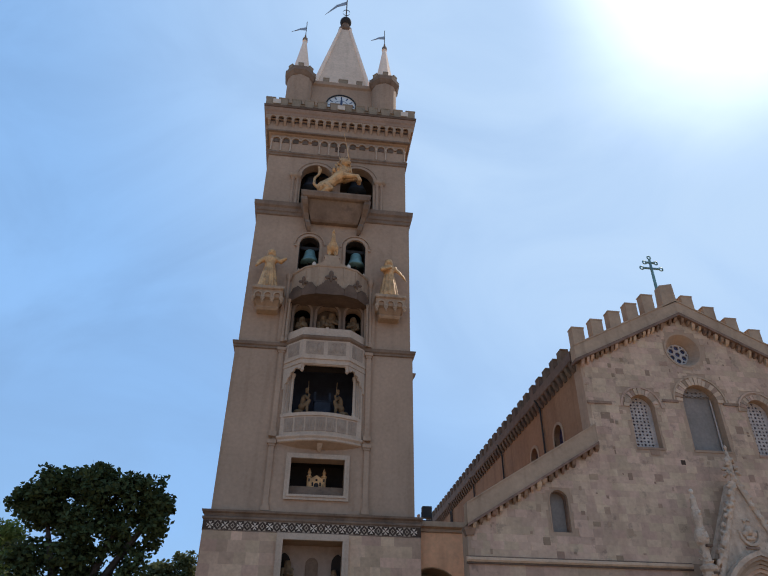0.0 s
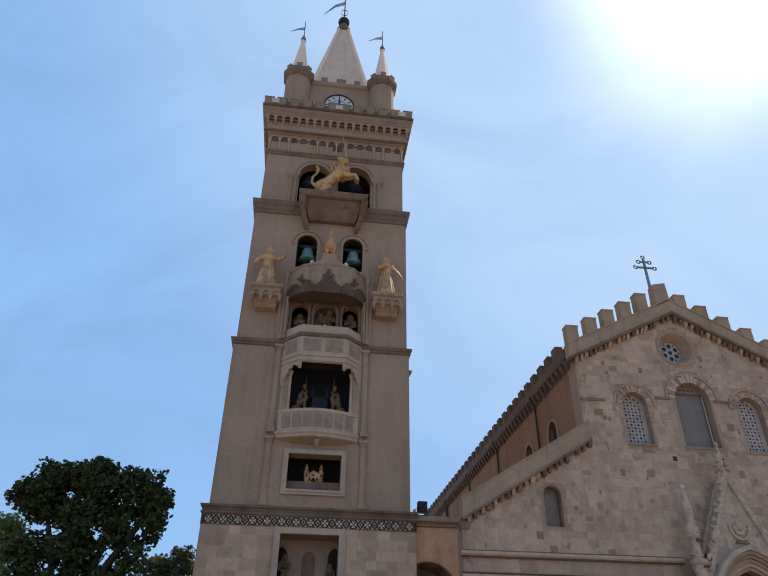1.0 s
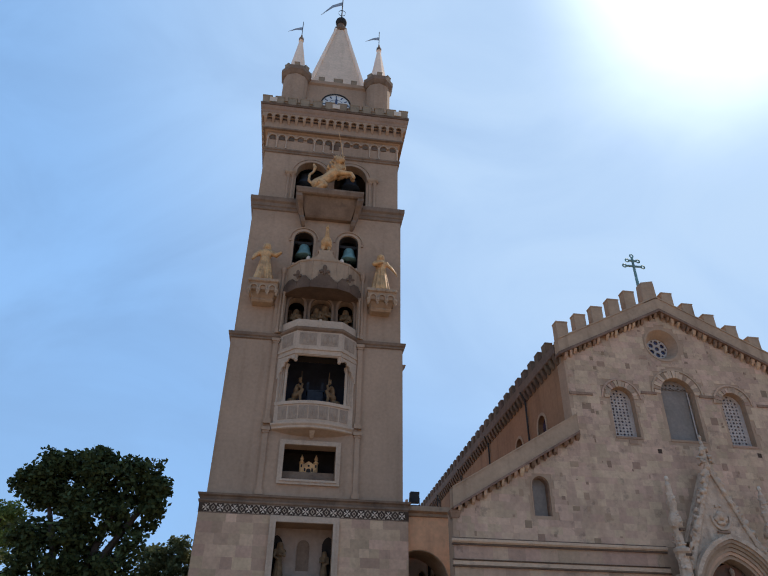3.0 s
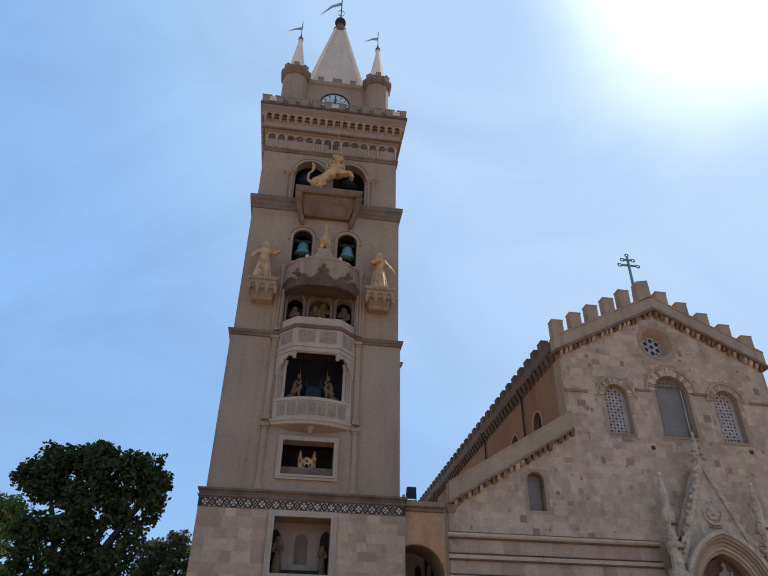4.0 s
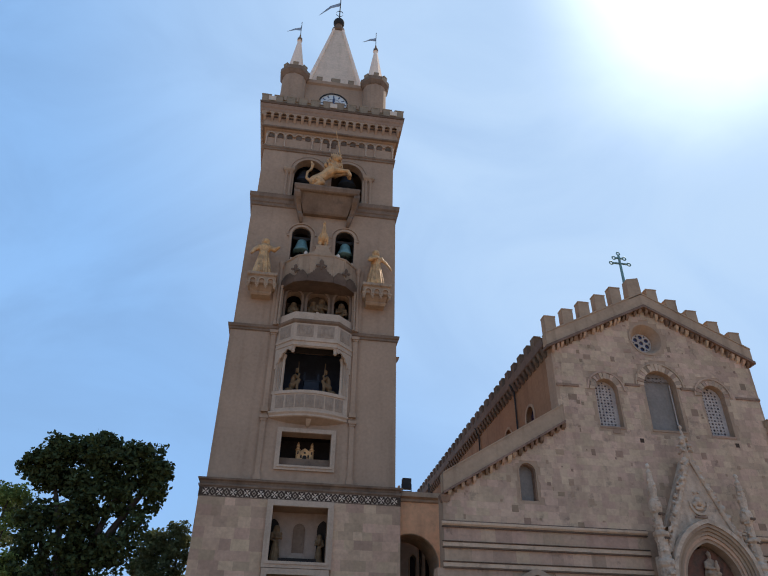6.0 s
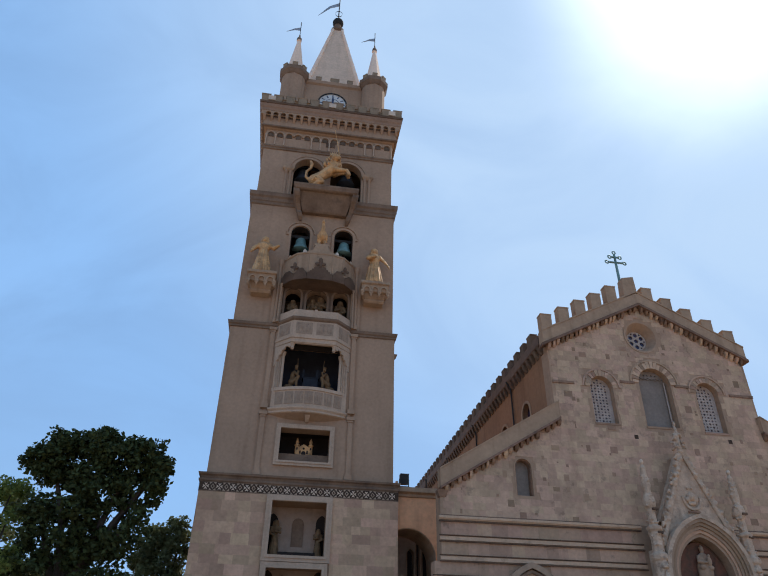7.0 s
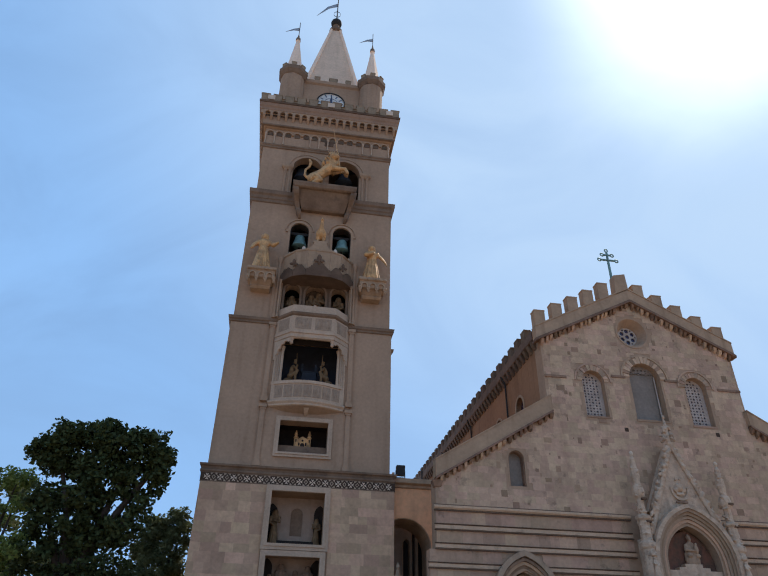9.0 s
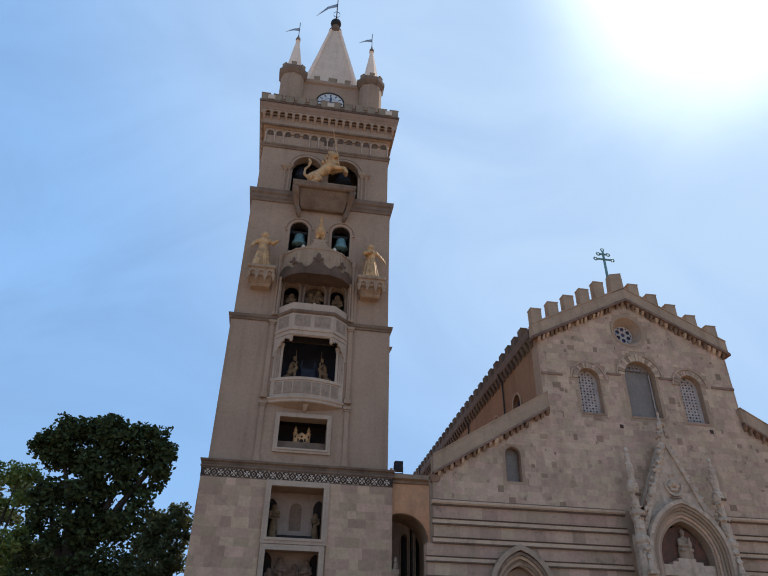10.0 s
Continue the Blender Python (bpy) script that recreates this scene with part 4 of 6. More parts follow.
def robed(at, h, turn=1, arm="out", lean=0.0, slim=1.0):
    """A standing robed figure: skirt with folds, torso, head and arms."""
    x, y, z = at
    g = Geo()
    n = 24
    rows = []
    for r, k in ((0.215, 0.0), (0.21, 0.05), (0.17, 0.3), (0.125, 0.5), (0.105, 0.58), (0.125, 0.68), (0.135, 0.76), (0.10, 0.82), (0.045, 0.85), (0.045, 0.88)):
        fold = 0.1 * (1 - k) ** 1.5
        rows.append([(x + h * (slim * r * (1 + fold * math.sin(7 * 2 * math.pi * i / n)) * math.cos(2 * math.pi * i / n) + lean * k), y + h * 0.75 * r * math.sin(2 * math.pi * i / n), z + h * k) for i in range(n)])
    g.loft(rows)
    hx = x + lean * h
    g.ball((hx, y - 0.01 * h, z + 0.925 * h), (0.066 * h, 0.07 * h, 0.08 * h))
    g.ball((hx, y + 0.02 * h, z + 0.95 * h), (0.09 * h, 0.085 * h, 0.075 * h))
    for q in (-1, 1):
        g.ball((hx + q * 0.065 * h, y + 0.02 * h, z + 0.88 * h), (0.035 * h, 0.05 * h, 0.075 * h))
        g.ball((hx + q * 0.12 * h, y, z + 0.775 * h), (0.06 * h, 0.065 * h, 0.055 * h))
    for k in range(5):
        a = -math.pi * (0.15 + 0.175 * k)
        g.tube([(hx + 0.1 * h * math.cos(a) * slim, y + 0.085 * h * math.sin(a), z + 0.6 * h), (x + 0.2 * h * math.cos(a) * slim, y + 0.17 * h * math.sin(a), z + 0.02 * h)], (0.018 * h, 0.032 * h))
    sh = z + 0.78 * h
    if arm == "out":
        g.tube([(hx + turn * 0.1 * h, y, sh), (hx + turn * 0.22 * h, y - 0.05 * h, z + 0.68 * h), (hx + turn * 0.32 * h, y - 0.12 * h, z + 0.72 * h)], (0.06 * h, 0.055 * h, 0.034 * h))
        g.tube([(hx - turn * 0.1 * h, y, sh), (hx - turn * 0.22 * h, y - 0.03 * h, z + 0.66 * h), (hx - turn * 0.27 * h, y - 0.1 * h, z + 0.52 * h)], (0.06 * h, 0.055 * h, 0.034 * h))
    elif arm == "down":
        g.tube([(hx + turn * 0.1 * h, y, sh), (hx + turn * 0.22 * h, y - 0.03 * h, z + 0.66 * h), (hx + turn * 0.33 * h, y - 0.06 * h, z + 0.5 * h), (hx + turn * 0.36 * h, y - 0.06 * h, z + 0.42 * h)], (0.05 * h, 0.036 * h, 0.026 * h, 0.014 * h))
        g.tube([(hx - turn * 0.1 * h, y, sh), (hx - turn * 0.16 * h, y - 0.12 * h, z + 0.66 * h), (hx + turn * 0.02 * h, y - 0.16 * h, z + 0.7 * h)], (0.06 * h, 0.055 * h, 0.034 * h))
    else:
        g.tube([(hx + turn * 0.1 * h, y, sh), (hx + turn * 0.15 * h, y - 0.1 * h, z + 0.64 * h), (hx, y - 0.15 * h, z + 0.66 * h)], (0.045 * h, 0.04 * h, 0.03 * h))
        g.tube([(hx - turn * 0.1 * h, y, sh), (hx - turn * 0.15 * h, y - 0.08 * h, z + 0.62 * h), (hx - turn * 0.05 * h, y - 0.14 * h, z + 0.56 * h)], (0.045 * h, 0.04 * h, 0.03 * h))
    return g


fused("woman_statue", robed((-3.5, -0.55, 23.1), 2.75, 1, "out"), M_GOLD, "gilded robed statue with outstretched arm on a stone bracket", "statue", group="gilded figures")
fused("woman_statue", robed((3.42, -0.55, 23.1), 2.7, 1, "down"), M_GOLD, "gilded robed statue with lowered arm on a stone bracket", "statue", group="gilded figures")

# rooster
g = Geo()
rx, ry, rz = 0.03, -0.65, 25.45
g.ball((rx, ry, rz + 0.75), (0.22, 0.42, 0.34), rot=(-35, 0, 0))
g.tube([(rx, ry - 0.2, rz + 0.95), (rx, ry - 0.34, rz + 1.3), (rx, ry - 0.36, rz + 1.6)], (0.19, 0.13, 0.1))
g.ball((rx, ry - 0.38, rz + 1.68), (0.11, 0.14, 0.12))
g.ball((rx, ry - 0.36, rz + 1.84), (0.04, 0.13, 0.09))
g.bar((rx, ry - 0.48, rz + 1.68), (rx, ry - 0.64, rz + 1.64), 0.05, 0.01)
for k in range(4):
    g.tube([(rx, ry + 0.25, rz + 0.8), (rx + 0.05 * (k - 1.5), ry + 0.5, rz + 1.2 + 0.08 * k), (rx + 0.12 * (k - 1.5), ry + 0.72, rz + 0.9 + 0.1 * k)], (0.1, 0.07, 0.03))
for s in (-1, 1):
    g.tube([(rx + s * 0.12, ry, rz + 0.5), (rx + s * 0.18, ry - 0.05, rz + 0.22), (rx + s * 0.2, ry - 0.1, rz + 0.0)], (0.12, 0.07, 0.06))
    g.ball((rx + s * 0.2, ry + 0.05, rz + 0.75), (0.08, 0.3, 0.24), rot=(-35, 0, 0))
for s in (-1, 1):
    g.tube([(rx + s * 0.1, ry - 0.18, rz + 1.08), (rx + s * 0.24, ry - 0.12, rz + 0.8), (rx + s * 0.27, ry - 0.02, rz + 0.4)], (0.11, 0.12, 0.05))
fused("rooster_statue", g, M_GOLD, "gilded crowing rooster on a stone pedestal", "statue", 0.03)

# lion, rearing towards the right, with a pole and flag
g = Geo()
ly, lz = -0.62, 30.06
g.tube([(-0.75, ly, lz + 0.95), (-0.3, ly, lz + 1.4), (0.25, ly, lz + 1.95), (0.4, ly, lz + 2.35)], (0.4, 0.34, 0.42, 0.42))
g.ball((-0.82, ly, lz + 0.85), (0.42, 0.4, 0.48))
g.ball((0.46, ly - 0.2, lz + 2.95), (0.3, 0.3, 0.34))
g.ball((0.68, ly - 0.36, lz + 2.86), (0.2, 0.17, 0.15))
g.ball((0.66, ly - 0.34, lz + 2.72), (0.14, 0.13, 0.09))
rl = random.Random(2)
for k in range(60):
    a, b = rl.uniform(0, 2 * math.pi), rl.uniform(0, 1)
    rad = 0.3 + 0.26 * math.sin(math.pi * min(1, b * 1.25))
    g.ball((0.36 + rad * math.cos(a) - 0.14 * (1 - b), ly + 0.04 + 0.8 * rad * math.sin(a), lz + 1.95 + 1.2 * b), (0.08, 0.09, 0.19), 8, 6, rot=(0, rl.uniform(-45, 45), 0))
for k in range(6):
    g.bar((0.18 + 0.1 * k, ly - 0.08, lz + 3.2), (0.06 + 0.15 * k, ly - 0.08, lz + 3.66 - 0.05 * abs(k - 2.5)), 0.075, 0.03)
for s_, dz in ((-1, 0.0), (1, 0.26)):
    g.tube([(-0.75, ly + s_ * 0.26, lz + 0.85), (-0.36, ly + s_ * 0.34, lz + 0.55), (-0.82, ly + s_ * 0.34, lz + 0.26), (-0.66, ly + s_ * 0.34, lz + 0.1), (-0.4, ly + s_ * 0.36, lz + 0.1)], (0.3, 0.23, 0.13, 0.12, 0.14))
    g.tube([(0.4, ly + s_ * 0.26, lz + 1.8), (0.86, ly + s_ * 0.28, lz + 1.78 + dz), (1.3, ly + s_ * 0.28, lz + 1.84 + dz), (1.46, ly + s_ * 0.28, lz + 1.5 + dz)], (0.24, 0.18, 0.14, 0.15))
g.tube([(-1.15, ly, lz + 0.85), (-1.42, ly, lz + 1.1), (-1.4, ly, lz + 1.6), (-1.16, ly, lz + 1.9), (-1.08, ly, lz + 2.3), (-1.2, ly, lz + 2.55)], (0.13, 0.1, 0.09, 0.09, 0.13, 0.08))
g.bar((1.05, ly - 0.2, lz + 1.5), (0.3, ly - 0.2, lz + 5.6), 0.05, 0.035)
fused("lion_statue", g, M_GOLD, "gilded rearing lion holding a pole on the balcony", "statue", 0.04)


def bell(cx, cy, z, r, mat, label):
    t = thing("bell", label, "bell", (cx, cy, z), "tower bells")
    build("bell_body", Geo().lathe(cx, cy, [(r, z), (r * 1.02, z + 0.05), (r * 0.86, z + r * 0.4), (r * 0.68, z + r * 0.95), (r * 0.6, z + r * 1.45), (r * 0.45, z + r * 1.65), (r * 0.12, z + r * 1.75)], 24), mat, t, smooth=True)
    build("yoke", Geo().box(cx - r * 0.75, cx + r * 0.75, cy - 0.1, cy + 0.1, z + r * 1.72, z + r * 1.98), M_IRON, t)
    build("clapper", Geo().bar((cx, cy, z + r * 1.2), (cx, cy, z - 0.05), 0.03).ball((cx, cy, z), (0.09, 0.09, 0.1), 8, 6), M_IRON, t)


bell(-1.3, 0.62, 25.9, 0.54, M_BRONZE, "green-patinated bronze bell in an arched opening")
bell(1.52, 0.62, 25.9, 0.54, M_BRONZE, "green-patinated bronze bell in an arched opening")
bell(-1.65, 1.7, 32.55, 0.66, M_CHEST, "dark bell on a beam in the upper arch")
bell(1.45, 1.7, 32.7, 0.66, M_CHEST, "dark bell on a beam in the upper arch")

# gilded church model
mod = thing("church_model", "small gilded model of a church with two towers", "model", (0, 0.75, 12.45))
mx, my, mz = 0.0, 0.42, 12.45
build("model_body", Geo().plate([(mx - 0.3, mz - 0.7), (mx + 0.3, mz - 0.7), (mx + 0.3, mz + 0.46), (mx, mz + 0.64), (mx - 0.3, mz + 0.46)], [], my + 0.1, my + 0.7), M_GOLD, mod)
build("model_door", Geo().plate(arch_outline(mx, 0.12, mz + 0.02, mz + 0.14, 6), [], my + 0.08, my + 0.11), M_DARK, mod)
for xx in (-0.19, 0.19):
    build("model_window", Geo().plate(arch_outline(mx + xx, 0.045, mz + 0.1, mz + 0.24, 6), [], my + 0.085, my + 0.11), M_DARK, mod)
build("model_window", Geo().ball((mx, my + 0.1, mz + 0.4), (0.06, 0.03, 0.06), 8, 6), M_DARK, mod)
for s in (-1, 1):
    build("model_window", Geo().plate(rect(mx + s * 0.37 - 0.035, mx + s * 0.37 + 0.035, mz + 0.3, mz + 0.44), [], my + 0.03, my + 0.06), M_DARK, mod)
    build("model_tower", Geo().lathe(mx + s * 0.37, my + 0.15, [(0.11, mz - 0.7), (0.11, mz + 0.52), (0.14, mz + 0.54), (0.14, mz + 0.6), (0.08, mz + 0.62), (0.08, mz + 0.7), (0.1, mz + 0.72), (0.1, mz + 0.76), (0.02, mz + 0.98)], 8), M_GOLD, mod)

# figures of the scenes
for x, tn in ((-1.08, 1), (1.1, -1)):
    fused("saint_figure", robed((x, 0.72, 7.34), 1.75 if x < 0 else 1.4, tn, "front", 0.0, 0.72), M_FIGURE, "painted carved standing figure in the tower niche", "statue", 0.03, "niche figures")
for x, h in ((-1.08, 1.25), (-0.52, 1.74), (0.2, 1.46), (0.82, 1.68)):
    fused("saint_figure", robed((x, 0.75, 4.72), h, 1 if x < 0 else -1, "front", 0.0, 0.72), M_TRIM, "weathered carved small figure in the lower niche", "statue", 0.025, "niche figures")
for x, tn in ((-0.92, 1), (0.92, -1)):
    gg = Geo().loft([[(x - w, 0.4 - w, z), (x + w, 0.4 - w, z), (x + w, 0.4 + w, z), (x - w, 0.4 + w, z)] for z, w in ((15.4, 0.42), (16.2, 0.36))])
    gg.ball((x - 0.12 * tn, 0.3, 16.62), (0.22, 0.2, 0.2), 12, 8).ball((x - 0.06 * tn, 0.25, 17.0), (0.17, 0.16, 0.32), 12, 8, (0, 14 * tn, 0))
    gg.ball((x + 0.12 * tn, 0.18, 17.48), (0.11, 0.12, 0.14), 10, 8).ball((x + 0.12 * tn, 0.18, 17.6), (0.13, 0.13, 0.06), 10, 6)
    gg.tube([(x - 0.05 * tn, 0.2, 16.62), (x + 0.3 * tn, 0.08, 16.92), (x + 0.16 * tn, 0.1, 16.5), (x + 0.24 * tn, 0.06, 16.2)], (0.12, 0.09, 0.07, 0.065))
    gg.tube([(x, 0.12, 17.22), (x + 0.2 * tn, 0.02, 17.0), (x + 0.28 * tn, 0.0, 17.22)], (0.09, 0.075, 0.06))
    gg.ball((x - 0.3 * tn, 0.3, 16.32), (0.3, 0.2, 0.16), 10, 6)
    gg.bar((x + 0.26 * tn, 0.02, 16.2), (x + 0.18 * tn, 0.04, 18.03), 0.028)
    gg.v = [(x + (vx - x) * 0.9, vy, vz - 0.06) for vx, vy, vz in gg.v]
    fused("guard_figure", gg, M_FIGURE, "gilded crouching figure with an upright staff", "statue", 0.025, "niche figures")
tb = thing("scene_table", "dim blue chest at the back of the scene", "chest", (0, 1.2, 15.4))
build("chest_body", Geo().box(-0.37, 0.5, 1.0, 1.6, 15.4, 17.2), M_CHEST, tb)
build("chest_lid", Geo().box(-0.42, 0.55, 0.96, 1.64, 17.2, 17.27), M_CHEST, tb)
for x in (-0.37, 0.44):
    build("chest_post", Geo().box(x - 0.06, x + 0.06, 1.0, 1.12, 17.27, 17.66).ball((x, 1.06, 17.7), (0.07, 0.07, 0.09), 8, 6), M_CHEST, tb)
for x, h, tn in ((-1.4, 1.55, 1), (-0.22, 1.7, 1), (0.3, 1.95, 1), (1.5, 1.75, -1)):
    fused("guard_figure", robed((x, 0.4, 20.1), h + 0.36, tn, "front", 0.0, 0.66), M_FIGURE, "brown carved figure under the canopy", "statue", 0.03, "niche figures")

for y in (0.9, 8.6):
    build("wall_bracket", Geo().loft([[(4.84, y - 0.1, z), (4.84 + d, y - 0.1, z), (4.84 + d, y + 0.1, z), (4.84, y + 0.1, z)] for z, d in ((18.55, 0.02), (18.8, 0.18), (19.0, 0.3), (19.15, 0.34))]), M_TRIM, tower)


# ---- cathedral ----
FY, XC = -3.65, 18.8
church = thing("cathedral", "beige limestone cathedral with battlemented gable front and orange side wall", "church", (XC, 10, 0))
XL, XR = 6.5, 2 * XC - 6.5
GL, GR = 12.86, 2 * XC - 12.86
SL = (14.85 - 10.86) / (13.04 - 6.49)
GS = (21.32 - 18.32) / (XC - 12.95)


def aisle_z(x, base=9.95):
    """Height of the aisle's slope at x, mirrored about the axis."""
    return base + SL * ((x if x < XC else 2 * XC - x) - XL)


def gable_z(x, base=18.35):
    return base + GS * (GR - GL) / 2 - GS * abs(x - XC)


LW, CW, RW = (15.72, 0.66, 13.95, 16.0), (18.92, 0.94, 13.95, 16.45), (21.97, 0.67, 13.85, 16.1)
AWL, AWR = (10.78, 0.42, 9.9, 11.3), (2 * XC - 10.78, 0.42, 9.9, 11.3)
ROSE = (18.7, 19.38)
rose_hole = [(ROSE[0] + 0.92 * math.cos(2 * math.pi * i / 28), ROSE[1] + 0.92 * math.sin(2 * math.pi * i / 28)) for i in range(28)]
SIDE_P = [arch_outline(xc, 1.1, 0.0, 4.55, 12, 0.35) for xc in (10.72, 2 * XC - 10.72)]
MAIN_P = arch_outline(XC, 1.75, 0.0, 6.1, 12, 0.25)
outline = [(XL, 0), (XR, 0), (XR, aisle_z(XR, 10.0)), (GR, aisle_z(GR, 10.0)), (GR, 18.4), (XC, gable_z(XC, 18.4)), (GL, 18.4), (GL, aisle_z(GL, 10.0)), (XL, 10.0)]
holes = [arch_outline(*w) for w in (LW, CW, RW, AWL, AWR)] + [rose_hole] + SIDE_P + [MAIN_P]
front = build("front_wall", Geo().plate(outline, holes, FY, FY + 0.9), M_FACADE_WALL, church)

# nave behind the front: side walls, back, roof, battlements
NZ, NEND = 18.5, 62.0
SIDEW = [(0.35, 0.62, 13.3, 15.75), (4.3, 0.62, 13.3, 15.75), (12.4, 0.62, 13.3, 15.75), (20.4, 0.62, 13.3, 15.75), (28.4, 0.62, 13.3, 15.75), (36.4, 0.62, 13.3, 15.75)]
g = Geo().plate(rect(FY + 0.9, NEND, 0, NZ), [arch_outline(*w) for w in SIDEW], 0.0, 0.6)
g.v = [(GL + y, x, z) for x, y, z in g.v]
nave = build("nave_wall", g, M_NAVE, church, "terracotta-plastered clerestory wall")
for yc, hf, z0, sp in SIDEW:
    g = arch_ring(Geo(), yc, hf, sp, 0.16, -0.04, 0.05, 12, foot=sp - z0)
    g.v = [(GL + y, x, z) for x, y, z in g.v]
    w = build("side_window", g, M_PARAPET, church)
    g = Geo().plate(arch_outline(yc, hf, z0, sp), [], 0.3, 0.34)
    g.v = [(GL + y, x, z) for x, y, z in g.v]
    build("pane", g, M_GLASSDARK, w)
build("nave_wall", Geo().box(GR - 0.6, GR, FY + 0.9, NEND, 0, NZ), M_NAVE, church)
build("back_wall", Geo().plate([(GL + 0.6, 0), (GR - 0.6, 0), (GR - 0.6, 18.5), (XC, 21.0), (GL + 0.6, 18.5)], [], NEND - 0.6, NEND), M_NAVE, church)
build("nave_roof", Geo().loft([[(GL + 0.6, y, 18.3), (XC, y, 21.2), (GR - 0.6, y, 18.3), (GR - 0.6, y, 18.1), (XC, y, 21.0), (GL + 0.6, y, 18.1)] for y in (FY + 0.9, NEND - 0.6)]), M_ROOF, church)
build("aisle_wall", Geo().box(7.7, 8.3, FY + 0.9, NEND, 0, 9.6), M_ORANGE, church)
build("aisle_roof", Geo().loft([[(7.7, y, 9.5), (GL, y, 12.6), (GL, y, 12.8), (7.7, y, 9.7)] for y in (FY + 0.9, NEND)]), M_ROOF, church)
build("aisle_wall", Geo().box(2 * XC - 8.3, 2 * XC - 7.7, FY + 0.9, NEND, 0, 9.6), M_ORANGE, church)
build("aisle_roof", Geo().loft([[(2 * XC - 7.7, y, 9.5), (GR, y, 12.6), (GR, y, 12.8), (2 * XC - 7.7, y, 9.7)] for y in (FY + 0.9, NEND)]), M_ROOF, church)
# left parapet, merlons and corbels: backlit shade put into their brown
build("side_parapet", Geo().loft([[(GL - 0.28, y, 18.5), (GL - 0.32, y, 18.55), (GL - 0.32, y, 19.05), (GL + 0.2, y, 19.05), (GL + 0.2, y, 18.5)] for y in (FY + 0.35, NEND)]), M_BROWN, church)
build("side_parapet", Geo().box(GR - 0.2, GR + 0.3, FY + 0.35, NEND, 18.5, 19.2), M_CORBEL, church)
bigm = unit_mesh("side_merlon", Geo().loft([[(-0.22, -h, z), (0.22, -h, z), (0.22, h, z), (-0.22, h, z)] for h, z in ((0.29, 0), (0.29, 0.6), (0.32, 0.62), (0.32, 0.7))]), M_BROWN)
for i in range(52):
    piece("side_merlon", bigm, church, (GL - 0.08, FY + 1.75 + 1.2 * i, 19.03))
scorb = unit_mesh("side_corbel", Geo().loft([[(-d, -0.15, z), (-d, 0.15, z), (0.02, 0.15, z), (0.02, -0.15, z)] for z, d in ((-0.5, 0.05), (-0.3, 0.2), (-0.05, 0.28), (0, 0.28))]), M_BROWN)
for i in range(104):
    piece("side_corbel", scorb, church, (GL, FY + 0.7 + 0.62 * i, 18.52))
for y in (2.3, 10.3, 18.3, 26.3):
    build("drainpipe", Geo().bar((GL - 0.1, y, 12.6), (GL - 0.1, y, 18.2), 0.055).bar((GL - 0.1, y, 18.2), (GL - 0.38, y, 18.6), 0.055), M_IRON, church)


# parapets on the slopes of the front
def sloped(g, pts, h0, h1, y0, y1):
    """A band that follows the rising line pts between two heights above it."""
    return g.plate([(x, z + h0) for x, z in pts] + [(x, z + h1) for x, z in pts[::-1]], [], y0, y1)


